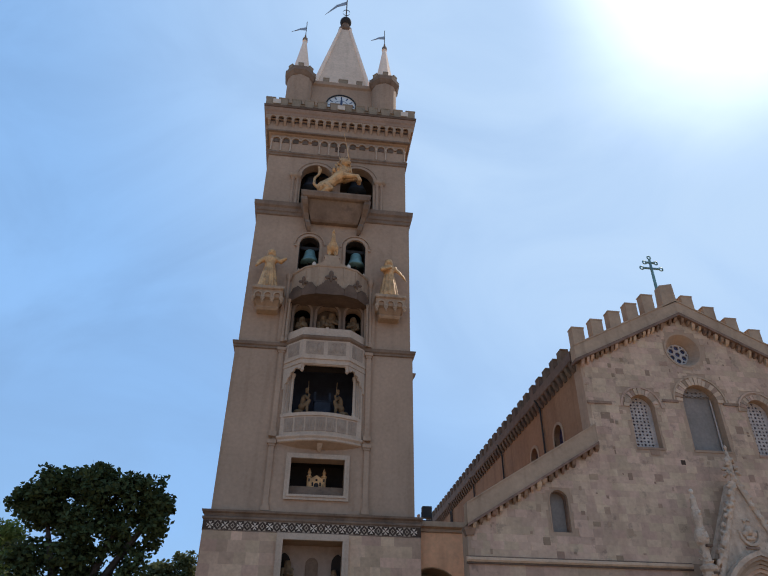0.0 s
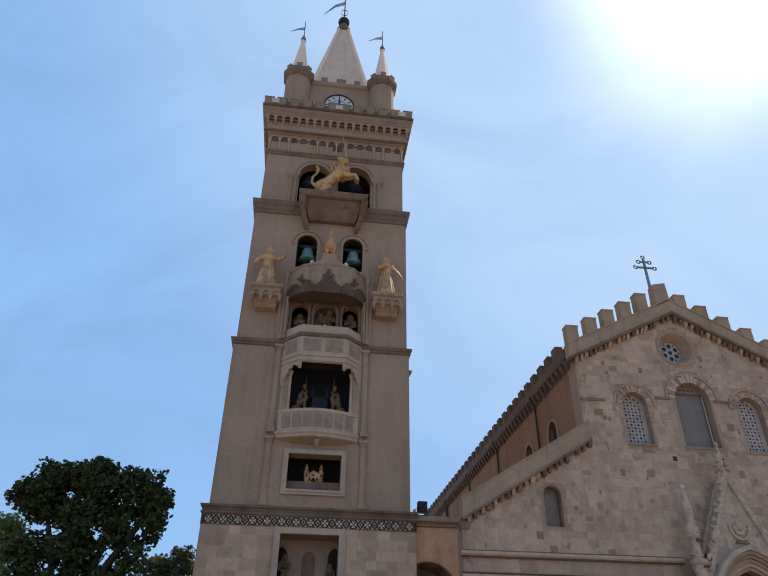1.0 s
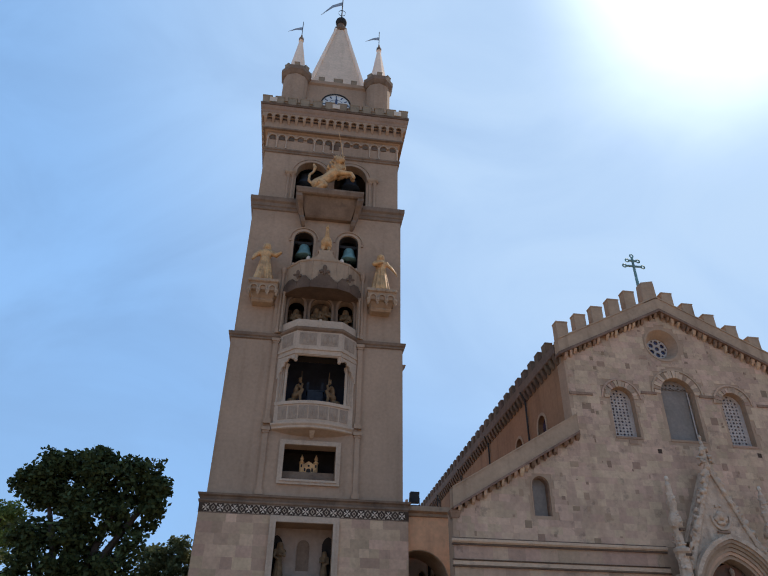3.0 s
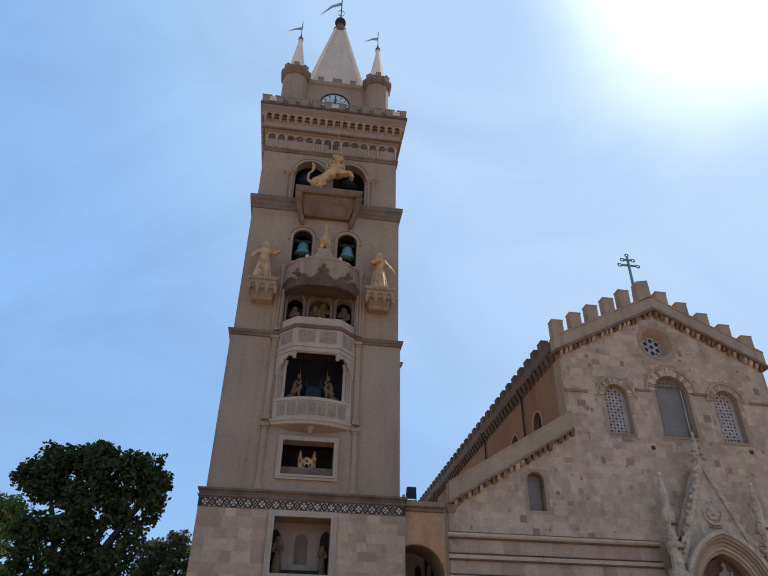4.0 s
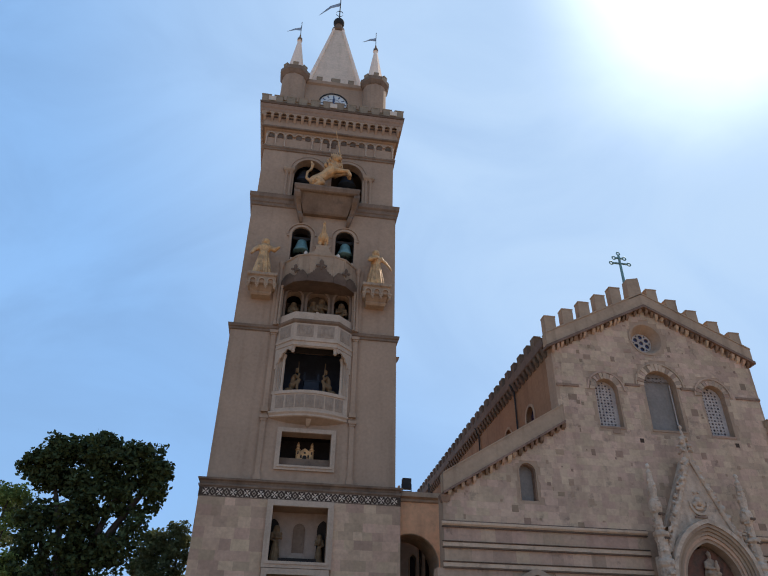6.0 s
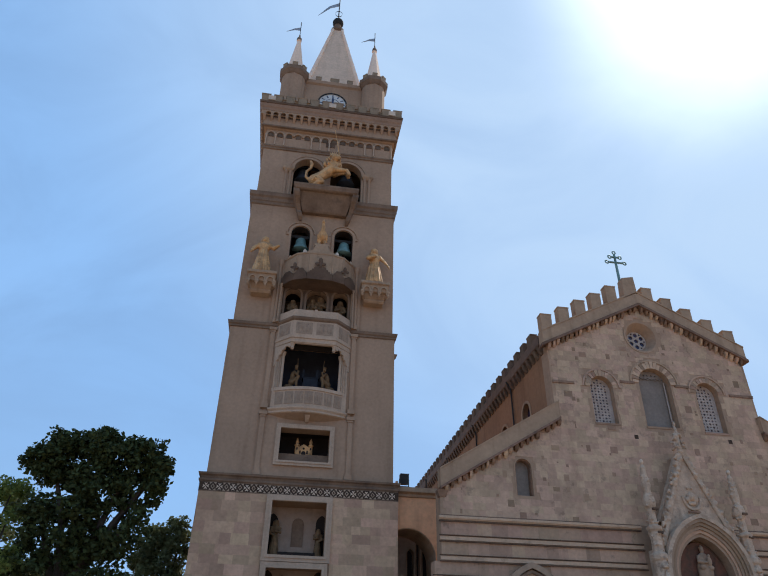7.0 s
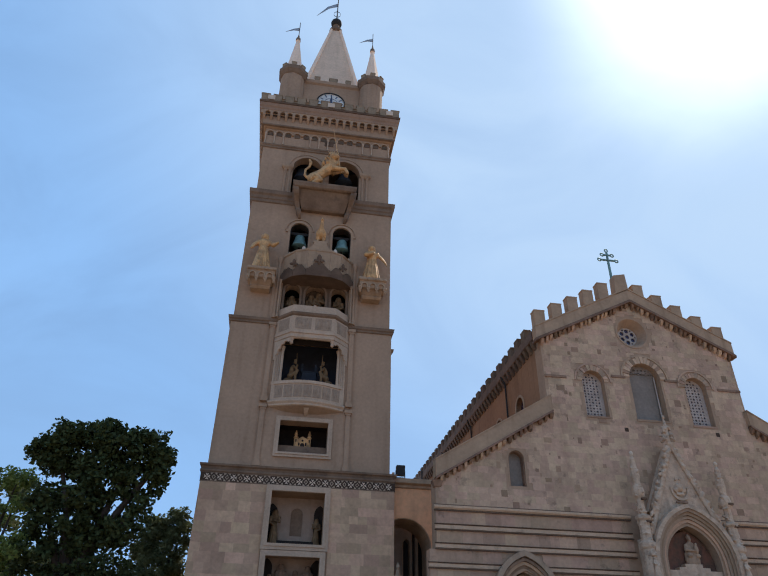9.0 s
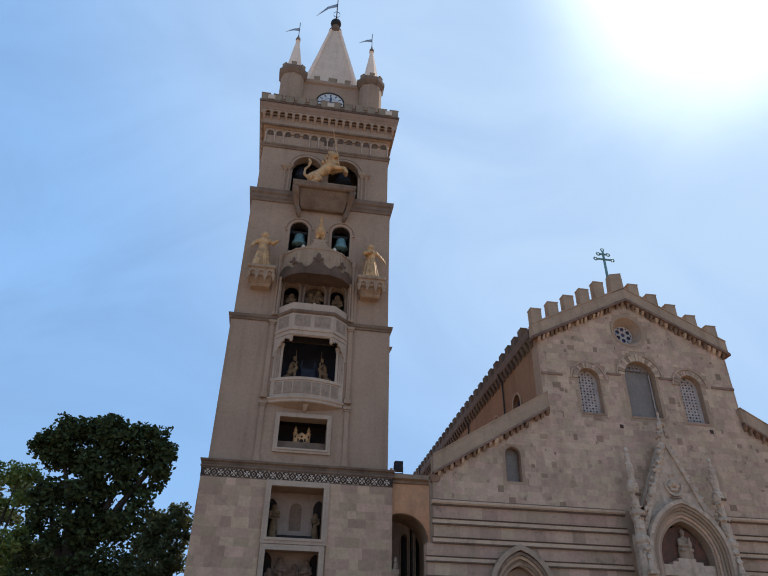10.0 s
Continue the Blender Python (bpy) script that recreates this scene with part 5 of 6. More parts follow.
gline = [(GL - 0.3, gable_z(GL - 0.3)), (XC, gable_z(XC)), (GR + 0.14, gable_z(GR + 0.14))]
build("gable_parapet", sloped(Geo(), gline, 0.02, 0.86, FY - 0.3, FY + 0.25), M_PARAPET, church)
build("gable_moulding", sloped(Geo(), [(GL - 0.38, gable_z(GL - 0.38)), (XC, gable_z(XC)), (GR + 0.2, gable_z(GR + 0.2))], -0.06, 0.1, FY - 0.38, FY + 0.2), M_CORBEL, church)
build("gable_coping", sloped(Geo(), gline, 0.84, 0.92, FY - 0.34, FY + 0.28), M_PARAPET, church)
for mir in (0, 1):
    f = (lambda x: x) if not mir else (lambda x: 2 * XC - x)
    line = [(f(XL - 0.02), aisle_z(XL)), (f(GL + 0.15), aisle_z(GL + 0.15))]
    build("aisle_parapet", sloped(Geo(), line, 0.05, 0.95, FY - 0.27, FY + 0.3), M_PARAPET, church)
    build("aisle_moulding", sloped(Geo(), line, -0.02, 0.1, FY - 0.33, FY + 0.2), M_CORBEL, church)
    build("aisle_coping", sloped(Geo(), line, 0.93, 1.0, FY - 0.31, FY + 0.34), M_PARAPET, church)
    fcorb = Geo().loft([[(-w, -d, z), (w, -d, z), (w, 0.02, z), (-w, 0.02, z)] for z, d, w in ((-0.28, 0.05, 0.07), (-0.17, 0.18, 0.1), (0, 0.26, 0.11), (0.1, 0.26, 0.11))])
    if not mir:
        fc = unit_mesh("slope_corbel", fcorb, M_CORBEL)
        fp_ = unit_mesh("slope_corbel", fcorb, M_FACADE)
    rk = random.Random(61 + mir)
    for i in range(21):
        x = XL + 0.3 + 0.305 * i + rk.uniform(-0.05, 0.05)
        if rk.random() > 0.08:
            piece("slope_corbel", fc if rk.random() < 0.6 else fp_, church, (f(x), FY, aisle_z(x) - 0.06), (rk.uniform(0.55, 1.0), 1, rk.uniform(0.55, 1.15)), ry=rk.uniform(-9, 9))
    for i in range(21):
        x = GL + 0.12 + 0.28 * i + rk.uniform(-0.04, 0.04)
        if rk.random() > 0.06:
            piece("slope_corbel", fc if rk.random() < 0.6 else fp_, church, (f(x), FY, gable_z(x) - 0.12), (rk.uniform(0.55, 0.95), 1, rk.uniform(0.55, 1.05)), ry=rk.uniform(-8, 8))
    for x, tall in ((((12.92, 0.98), (14.03, 0.98), (15.1, 1.02), (16.17, 1.06), (17.22, 1.16)), ((24.18, 0.76), (22.98, 0.76), (21.8, 0.78), (20.66, 0.8), (19.54, 0.84)))[mir]):
        w, z = 0.32, gable_z(x) + 0.8
        g = Geo()
        g.plate([(x - w, gable_z(x - w) + 0.8), (x + w, gable_z(x + w) + 0.8), (x + w, z + tall - 0.03), (x - w, z + tall - 0.06)], [], FY - 0.28, FY + 0.24)
        g.plate(rect(x - w - 0.02, x + w + 0.02, z + tall - 0.07, z + tall), [], FY - 0.3, FY + 0.26)
        build("front_merlon", g, M_PARAPET, church)
g = Geo().plate([(XC - 0.78, gable_z(XC - 0.78) + 0.8), (XC, gable_z(XC) + 0.8), (XC + 0.1, gable_z(XC + 0.1) + 0.8), (XC + 0.05, 23.36), (XC - 0.7, 23.2)], [], FY - 0.3, FY + 0.26)
build("front_merlon", g, M_PARAPET, church)

# iron cross with double arms
cxx, cyy, cz = XC - 0.5, FY + 0.3, 23.1
crs = thing("iron_cross", "dark wrought-iron double-armed cross on the gable top", "cross", (cxx, cyy, cz))
build("cross_shaft", Geo().bar((cxx, cyy, 22.6), (cxx, cyy, 25.4), 0.095, 0.07), M_BRONZE, crs)
for z, w in ((24.75, 0.5), (25.15, 0.26)):
    build("cross_arm", Geo().bar((cxx - w, cyy, z), (cxx + w, cyy, z), 0.065), M_BRONZE, crs)
    for s in (-1, 1):
        build("cross_knob", Geo().loft([[(cxx + s * (w + 0.08) + 0.105 * math.cos(a) + 0.05 * c * math.cos(a), cyy + 0.045 * q, z + 0.105 * math.sin(a) + 0.05 * c * math.sin(a)) for c, q in ((1, 0), (0, 1), (-1, 0), (0, -1))] for a in [2 * math.pi * i / 12 for i in range(13)]], caps=False), M_BRONZE, crs)
build("cross_knob", Geo().loft([[(cxx + 0.1 * math.cos(a) + 0.045 * c * math.cos(a), cyy + 0.045 * q, 25.5 + 0.1 * math.sin(a) + 0.045 * c * math.sin(a)) for c, q in ((1, 0), (0, 1), (-1, 0), (0, -1))] for a in [2 * math.pi * i / 12 for i in range(13)]], caps=False), M_BRONZE, crs)

# windows of the front


def lattice_window(xc, hf, z0, sp, cols, rows, from_row=0):
    w = build("front_window", arch_ring(Geo(), xc, hf - 0.002, sp, 0.012, FY + 0.1, FY + 0.8, 12), M_FACADE_WALL, church, "arched window with pierced stone lattice")
    build("pane", Geo().plate(arch_outline(xc, hf, z0, sp), [], FY + 0.46, FY + 0.5), M_GLASS if from_row else M_GLASSDARK, w)
    holes_ = []
    top = sp + hf
    ph, pw = (top - z0) / rows, 2 * hf / cols
    for r in range(from_row, rows):
        for c in range(cols):
            x, z = xc - hf + pw * (c + 0.5), z0 + ph * (r + 0.5)
            lim = hf if z < sp else math.sqrt(max(0.0, hf * hf - (z + ph * 0.4 - sp) ** 2)) if abs(z + ph * 0.4 - sp) < hf else 0
            if abs(x - xc) + pw * 0.42 < lim - 0.02:
                a, b = pw * 0.34, ph * 0.34
                if (r + c) % 2:
                    holes_.append([(x - a, z), (x - a * 0.3, z - b * 0.35), (x, z - b), (x + a * 0.3, z - b * 0.35), (x + a, z), (x + a * 0.3, z + b * 0.35), (x, z + b), (x - a * 0.3, z + b * 0.35)])
                else:
                    holes_.append([(x + a * math.cos(math.pi * k / 4), z + b * math.sin(math.pi * k / 4)) for k in range(8)])
    lo = z0 if from_row == 0 else z0 + ph * from_row
    out_ = arch_outline(xc, hf - 0.004, lo + 0.002, sp) if lo < sp else [p for p in arch_outline(xc, hf - 0.004, lo, sp)[2:] if p[1] >= lo - 0.001]
    build("lattice", Geo().plate(out_, holes_, FY + 0.38, FY + 0.44), M_SCREEN if from_row else M_LATTICE, w)
    return w


lattice_window(*LW, 7, 16)
lattice_window(*RW, 7, 16)
cw = lattice_window(*CW, 8, 18, 15)
# pale bar stands in for the sunlit line of the right reveal
build("reveal_light_line", Geo().bar((CW[0] + 0.78, FY + 0.36, CW[2]), (CW[0] + 0.78, FY + 0.36, CW[3] + 0.3), 0.035), M_LATTICE, cw)
for wd in (AWL, AWR):
    w = build("aisle_window", arch_ring(Geo(), wd[0], wd[1] + 0.003, wd[3], 0.06, FY - 0.02, FY + 0.06, 12, foot=wd[3] - wd[2]), M_FACADE_WALL, church)
    build("pane", Geo().plate(arch_outline(*wd), [], FY + 0.4, FY + 0.44), M_GLASS, w)
    # dark liner paints the shaded inner edge of the opening
    build("reveal", arch_ring(Geo(), wd[0], wd[1] - 0.05, wd[3], 0.055, FY + 0.08, FY + 0.4, 12, foot=wd[3] - wd[2]), M_CORBEL, w)


def voussoirs(xc, half, spring, thick, n, a0=0.0, a1=math.pi, mat_pale=0.0):
    """Separate wedge stones round an arch."""
    rr = random.Random(int(xc * 10))
    for k in range(n):
        t0, t1 = a0 + (a1 - a0) * (k + rr.uniform(0.0, 0.1)) / n, a0 + (a1 - a0) * (k + rr.uniform(0.88, 1.0)) / n
        th = thick * rr.uniform(0.72, 1.22)
        q = [(half, t0), (half + th, t0), (half + th * rr.uniform(0.85, 1.1), t1), (half, t1)]
        pr = 0.02 + rr.uniform(0, 0.035)
        g = Geo().plate([(xc + r * math.cos(a), spring + r * math.sin(a)) for r, a in q], [], FY - pr, FY + 0.05)
        odd = rr.random()
        build("voussoir", g, M_STRIPE if (mat_pale and k % 2 == 0) else M_FACADE_DARK if odd < 0.3 else M_ARCH if odd < 0.55 else M_FACADE, front)
    hood = arch_ring(Geo(), xc, half + thick * 1.04, spring, 0.09, FY - 0.055, FY + 0.02, 14)
    build("hood_mould", hood, M_FACADE, front)


voussoirs(LW[0], LW[1], LW[3], 0.34, 13)
voussoirs(CW[0], CW[1], CW[3], 0.4, 17, mat_pale=1)
voussoirs(RW[0], RW[1], RW[3], 0.34, 13)
for x0, x1, z in ((12.9, 14.15, 16.05), (16.85, 17.7, 16.35), (20.1, 20.95, 16.35), (23.3, GR, 16.05)):
    build("hood_string", Geo().box(x0, x1, FY - 0.07, FY + 0.05, z, z + 0.14), M_CORBEL, front)
for wd in (LW, CW, RW):
    build("sill", Geo().box(wd[0] - wd[1] - 0.04, wd[0] + wd[1] + 0.06, FY - 0.03, FY + 0.37, wd[2] - 0.1, wd[2] + 0.01), M_FACADE_DARK, front)

# rose window
rose = build("rose_window", Geo().loft([[(ROSE[0] + r * math.cos(a), y, ROSE[1] + r * math.sin(a)) for r, y in ((0.92, FY - 0.02), (1.04, FY - 0.03), (1.04, FY + 0.1), (0.92, FY + 0.1), (0.66, FY + 0.5), (0.66, FY + 0.7), (0.6, FY + 0.7), (0.6, FY + 0.5))] for a in [2 * math.pi * i / 32 for i in range(33)]], caps=False), M_FACADE_WALL, church, "small round window with blue tracery")
build("pane", Geo().plate([(ROSE[0] + 0.66 * math.cos(2 * math.pi * i / 24), ROSE[1] + 0.66 * math.sin(2 * math.pi * i / 24)) for i in range(24)], [], FY + 0.62, FY + 0.66), M_GLASSDARK, rose)
th = []
for k in range(6):
    a = 2 * math.pi * (k + 0.5) / 6
    th.append([(ROSE[0] + 0.38 * math.cos(a) + 0.135 * math.cos(b), ROSE[1] + 0.38 * math.sin(a) + 0.135 * math.sin(b)) for b in [2 * math.pi * i / 10 for i in range(10)]])
    a = 2 * math.pi * k / 6
    th.append([(ROSE[0] + 0.5 * math.cos(a) + 0.06 * math.cos(b), ROSE[1] + 0.5 * math.sin(a) + 0.06 * math.sin(b)) for b in [2 * math.pi * i / 8 for i in range(8)]])
th.append([(ROSE[0] + 0.13 * math.cos(b), ROSE[1] + 0.13 * math.sin(b)) for b in [2 * math.pi * i / 10 for i in range(10)]])
build("tracery", Geo().plate([(ROSE[0] + 0.66 * math.cos(2 * math.pi * i / 24), ROSE[1] + 0.66 * math.sin(2 * math.pi * i / 24)) for i in range(24)], th, FY + 0.54, FY + 0.6), M_LATTICE, rose)

# pale string courses of the lower front, cut by the portals
PX0, PX1 = XC - 2.35, XC + 2.35
for z, hh in ((8.66, 0.11), (7.76, 0.13), (6.9, 0.13), (6.05, 0.12), (5.2, 0.12), (4.35, 0.12), (3.5, 0.12)):
    segs = [(XL - 0.06, PX0), (PX1, XR + 0.06)]
    if z < 6.5:
        segs = [(XL - 0.06 - (0.34 if z < 6.5 else 0), 10.72 - 1.72 + max(0, z - 5.4) * 0.95), (10.72 + 1.72 - max(0, z - 5.4) * 0.95, PX0), (PX1, 2 * XC - 10.72 - 1.72), (2 * XC - 10.72 + 1.72, XR)]
    for a, b in segs:
        if z > 8.3:
            st = build("string_course", Geo().sweep_x([(FY + 0.02, z - hh), (FY - 0.09, z - hh + 0.02), (FY - 0.15, z - 0.02), (FY - 0.15, z + hh - 0.03), (FY + 0.02, z + hh + 0.02)], a - (0.04 if a < 7 else 0), b), M_STRIPE, front)
            # dark strip paints the shadow below the ledge
            build("string_line", Geo().box(a - 0.03, b, FY - 0.1, FY + 0.03, z - hh - 0.06, z - hh), M_STONE_SHADE, front)
            build("string_line", Geo().box(a - 0.03, b, FY - 0.06, FY + 0.03, z + hh + 0.005, z + hh + 0.035), M_CORBEL, front)
        else:
            st = build("string_course", Geo().box(a, b, FY - 0.055, FY + 0.03, z - hh * 0.62, z + hh * 0.62), M_STRIPE, front)
            build("string_line", Geo().box(a - 0.03, b, FY - 0.11, FY + 0.03, z - hh - 0.035, z - hh + 0.012), M_STONE_SHADE, front)
            build("string_line", Geo().box(a - 0.03, b, FY - 0.09, FY + 0.03, z + hh - 0.012, z + hh + 0.02), M_STONE_SHADE, front)
build("corner_cap", Geo().square(XL + 0.12, FY + 0.12, [(0.16, 9.62), (0.18, 9.66), (0.23, 9.82), (0.25, 9.86), (0.25, 9.96), (0.14, 9.98)]), M_CORBEL, church)
build("corner_buttress", Geo().box(XL - 0.35, XL + 0.02, FY - 0.03, FY + 0.7, 0, 6.75), M_RED, church)

# ---- main portal ----
PY, PC = -4.5, XC + 0.15
por = build("main_portal", Geo().plate([(PC - 2.3, 0), (PC + 2.3, 0), (PC + 2.3, 7.3), (PC + 1.98, 7.7), (PC, 12.35), (PC - 1.98, 7.7), (PC - 2.3, 7.3)], [arch_outline(PC, 2.08, 0.02, 6.25, 12, 0.3)], PY, PY + 0.5), M_PORTAL, church, "tall gothic portal gable of pale carved stone")
build("portal_flank", Geo().box(PC - 2.3, PC - 1.98, PY + 0.5, FY, 0, 7.6), M_PORTAL, por)
build("portal_flank", Geo().box(PC + 1.98, PC + 2.3, PY + 0.5, FY, 0, 7.6), M_PORTAL, por)
build("gable_back", Geo().plate([(PC - 1.98, 8.95), (PC + 1.98, 8.95), (PC + 1.6, 8.96), (PC, 12.3), (PC - 1.6, 8.96)], [], PY + 0.5, FY), M_PORTAL, por)
for k in range(6):
    hf, y0 = 2.12 - 0.125 * k, PY - 0.42 + 0.08 * k
    build("archivolt", arch_ring(Geo(), PC, hf - 0.12, 6.48, 0.14 if k else 0.19, y0, (y0 + (0.2 if k else 0.5)) if k < 5 else FY - 0.3, 14, 0.3, foot=6.4), (M_PORTAL, M_ARCH, M_FACADE_DARK, M_ARCH, M_RED, M_ARCH)[k], por)
build("tympanum", Geo().plate(arch_outline(PC, 1.4, 6.2, 6.3, 12, 0.3), [], FY - 0.35, FY + 0.1), M_REDPAINT, por, "faded red painted tympanum")
build("lintel", Geo().box(PC - 1.45, PC + 1.45, FY - 0.75, FY + 0.2, 5.7, 6.2), M_PORTAL, por)
build("statue_base", Geo().box(PC - 0.8, PC + 0.8, FY - 0.74, FY - 0.36, 6.2, 6.34).box(PC - 0.45, PC + 0.45, FY - 0.72, FY - 0.36, 6.34, 6.5), M_PORTAL, por)
build("door_leaf", Geo().plate(rect(PC - 1.4, PC + 1.4, 0, 5.7), [], FY - 0.1, FY), M_IRON, por)
mxx, myy = PC + 0.14, FY - 0.5
g = Geo().loft([[(mxx + w * math.cos(a), myy + 0.6 * w * math.sin(a), z) for a in [2 * math.pi * i / 16 for i in range(16)]] for z, w in ((6.5, 0.36), (6.75, 0.38), (7.0, 0.36), (7.12, 0.3), (7.35, 0.24), (7.5, 0.2), (7.56, 0.07), (7.6, 0.06))])
g.ball((mxx, myy - 0.03, 7.66), (0.1, 0.11, 0.12), 10, 8).loft([[(mxx + w * math.cos(a), myy + w * math.sin(a), z) for a in [2 * math.pi * i / 8 for i in range(8)]] for z, w in ((7.72, 0.1), (7.82, 0.12), (7.86, 0.05), (7.94, 0.02))])
g.ball((mxx + 0.14, myy - 0.24, 7.16), (0.12, 0.1, 0.2), 10, 8).ball((mxx + 0.15, myy - 0.26, 7.4), (0.07, 0.07, 0.08), 8, 6).ball((mxx - 0.2, myy - 0.16, 6.9), (0.16, 0.14, 0.12), 8, 6).ball((mxx + 0.2, myy - 0.16, 6.88), (0.16, 0.14, 0.12), 8, 6)
g.tube([(mxx - 0.22, myy, 7.42), (mxx - 0.34, myy - 0.14, 7.15), (mxx - 0.05, myy - 0.28, 7.1)], (0.09, 0.08, 0.06))
fused("seated_statue", g, M_ARCH, "weathered pale seated statue before the red tympanum", "statue", 0.025)
# crockets up the gable, finial, medallion
def eroded(ob, voxel=0.035):
    """Blends the lumps of a carving into one worn surface."""
    r = ob.modifiers.new("fuse", "REMESH")
    r.mode, r.voxel_size, r.use_smooth_shade = "VOXEL", voxel, True
    s = ob.modifiers.new("wear", "SMOOTH")
    s.factor, s.iterations = 0.5, 1
    return ob


rc = random.Random(41)
for s in (-1, 1):
    g = Geo().loft([[(PC + s * (x - 0.05), PY - 0.1, z), (PC + s * (x + 0.16), PY - 0.1, z), (PC + s * (x + 0.16), PY + 0.1, z), (PC + s * (x - 0.05), PY + 0.1, z)] for x, z in ((1.9, 7.7), (0.0, 12.2))])
    for k in range(64):
        u = (k + rc.random()) / 64
        x, z = PC + s * (2.0 * (1 - u) + rc.uniform(-0.08, 0.24)), 7.75 + 4.5 * u
        g.ball((x, PY + rc.uniform(-0.12, 0.1), z), (rc.uniform(0.05, 0.12), 0.1, rc.uniform(0.06, 0.16)), 7, 5, (0, rc.uniform(-50, 50), 0))
    eroded(build("gable_moulding", g, M_PORTAL, por, smooth=True))
g = Geo().lathe(PC, PY, [(0.14, 12.2), (0.18, 12.35), (0.12, 12.45), (0.1, 13.45), (0.05, 13.7), (0.09, 13.85), (0.02, 14.0)], 8)
rf = random.Random(9)
for k in range(22):
    a, u = rf.uniform(0, 2 * math.pi), rf.random()
    zz, rad = 12.5 + 0.85 * u, 0.38 * (1 - 0.6 * u) * rf.uniform(0.7, 1.15)
    g.ball((PC + rad * math.cos(a), PY + rad * math.sin(a), zz), (0.11, 0.1, 0.08), 7, 5, (rf.uniform(-40, 40), rf.uniform(-40, 40), 0))
eroded(build("gable_finial", g, M_PORTAL, por, smooth=True))
g = Geo().loft([[(PC + r * math.cos(a), y, 10.0 + 1.15 * r * math.sin(a)) for r, y in ((0.4, PY - 0.1), (0.5, PY - 0.1), (0.52, PY + 0.02), (0.38, PY + 0.02))] for a in [math.pi * (0.95 + 1.1 * i / 20) for i in range(21)]])
build("medallion", g, M_PORTAL, por)
g = Geo().ball((PC, PY - 0.05, 10.1), (0.2, 0.14, 0.2), 10, 7).ball((PC - 0.22, PY - 0.03, 9.95), (0.16, 0.09, 0.12), 8, 6).ball((PC + 0.22, PY - 0.03, 9.95), (0.16, 0.09, 0.12), 8, 6).ball((PC, PY - 0.03, 9.75), (0.24, 0.1, 0.1), 8, 6).ball((PC - 0.1, PY - 0.04, 10.5), (0.09, 0.06, 0.09), 8, 6).ball((PC + 0.12, PY - 0.04, 10.52), (0.08, 0.06, 0.08), 8, 6)
eroded(build("relief_carving", g, M_PORTAL, por, smooth=True))
g = Geo().loft([[(PC - 0.3, PY - 0.08, z), (PC + 0.3, PY - 0.08, z), (PC + 0.3, PY + 0.02, z), (PC - 0.3, PY + 0.02, z)] for z in (9.32, 9.4)])
build("relief_ledge", g, M_CORBEL, por)


def pinnacle(x):
    """A gothic pier with canopy, niche and spirelet beside the portal."""
    g = Geo().lathe(x, PY - 0.1, [(0.42, 0), (0.42, 0.5), (0.34, 0.6), (0.34, 7.0), (0.42, 7.1), (0.42, 7.3), (0.28, 7.4), (0.26, 8.3), (0.36, 8.4), (0.36, 8.55), (0.2, 8.62), (0.18, 9.35), (0.28, 9.5), (0.31, 9.7), (0.27, 9.95), (0.17, 10.05), (0.2, 10.3), (0.23, 10.5), (0.16, 10.95), (0.13, 11.25), (0.15, 11.35), (0.07, 11.48), (0.07, 11.55)], 8, OCT)
    rp = random.Random(int(x * 7))
    for k in range(90):
        a, z = rp.uniform(0, 6.28), rp.uniform(6.4, 11.2)
        d = (0.3 if z < 8.6 else 0.24 if z < 9.4 else 0.32 if z < 10 else 0.17) * rp.uniform(0.65, 0.98)
        w, h = rp.uniform(0.03, 0.08), rp.uniform(0.05, 0.17)
        cx_, cy_ = x + d * math.cos(a), PY - 0.1 + d * math.sin(a)
        g.loft([[(cx_ + q * (w * e) + 0.06 * u * math.cos(a), cy_ + r * (w * e) + 0.06 * u * math.sin(a), z + h * (u - 0.5)) for q, r in ((-1, -1), (1, -1), (1, 1), (-1, 1))] for u, e in ((0, 0.5), (0.5, 1.0), (1, 0.35))])
    if x > PC:
        g.v = [(vx, vy, vz - 0.25 * min(1.0, max(0.0, vz - 8.0))) for vx, vy, vz in g.v]
    p = eroded(build("pinnacle", g, M_PORTAL, por, smooth=True), 0.028)
    build("pinnacle_knob", Geo().ball((x, PY - 0.1, 11.66 if x < PC else 11.41), (0.1, 0.1, 0.13), 10, 7), M_INLAY, p, smooth=True)
    # solid dark boxes paint the shaded gaps under the pinnacle's tiers
    for dx, z in ((0.1, 9.28), (0.12, 8.2)):
        build("shadow_gap", Geo().box(x + dx - 0.13, x + dx + 0.13, PY - 0.42, PY - 0.2, z, z + 0.1), M_STONE_SHADE, p)
    for z in (4.2, 5.6):
        build("niche_canopy", Geo().lathe(x, PY - 0.3, [(0.1, z + 1.0), (0.25, z + 1.1), (0.25, z + 1.2), (0.05, z + 1.6)], 6), M_PORTAL, p)
    return p


for s in (-1, 1):
    x = PC + s * 2.32
    pinnacle(x)
    for z in (4.4, 5.75):
        fused("pier_figure", robed((x, PY - 0.5, z), 0.85, s, "front"), M_PORTAL, "small weathered stone figure on the portal pier", "statue", 0.03, "pier figures")
        build("figure_shelf", Geo().box(x - 0.22, x + 0.22, PY - 0.72, PY - 0.3, z - 0.14, z), M_PORTAL, por)

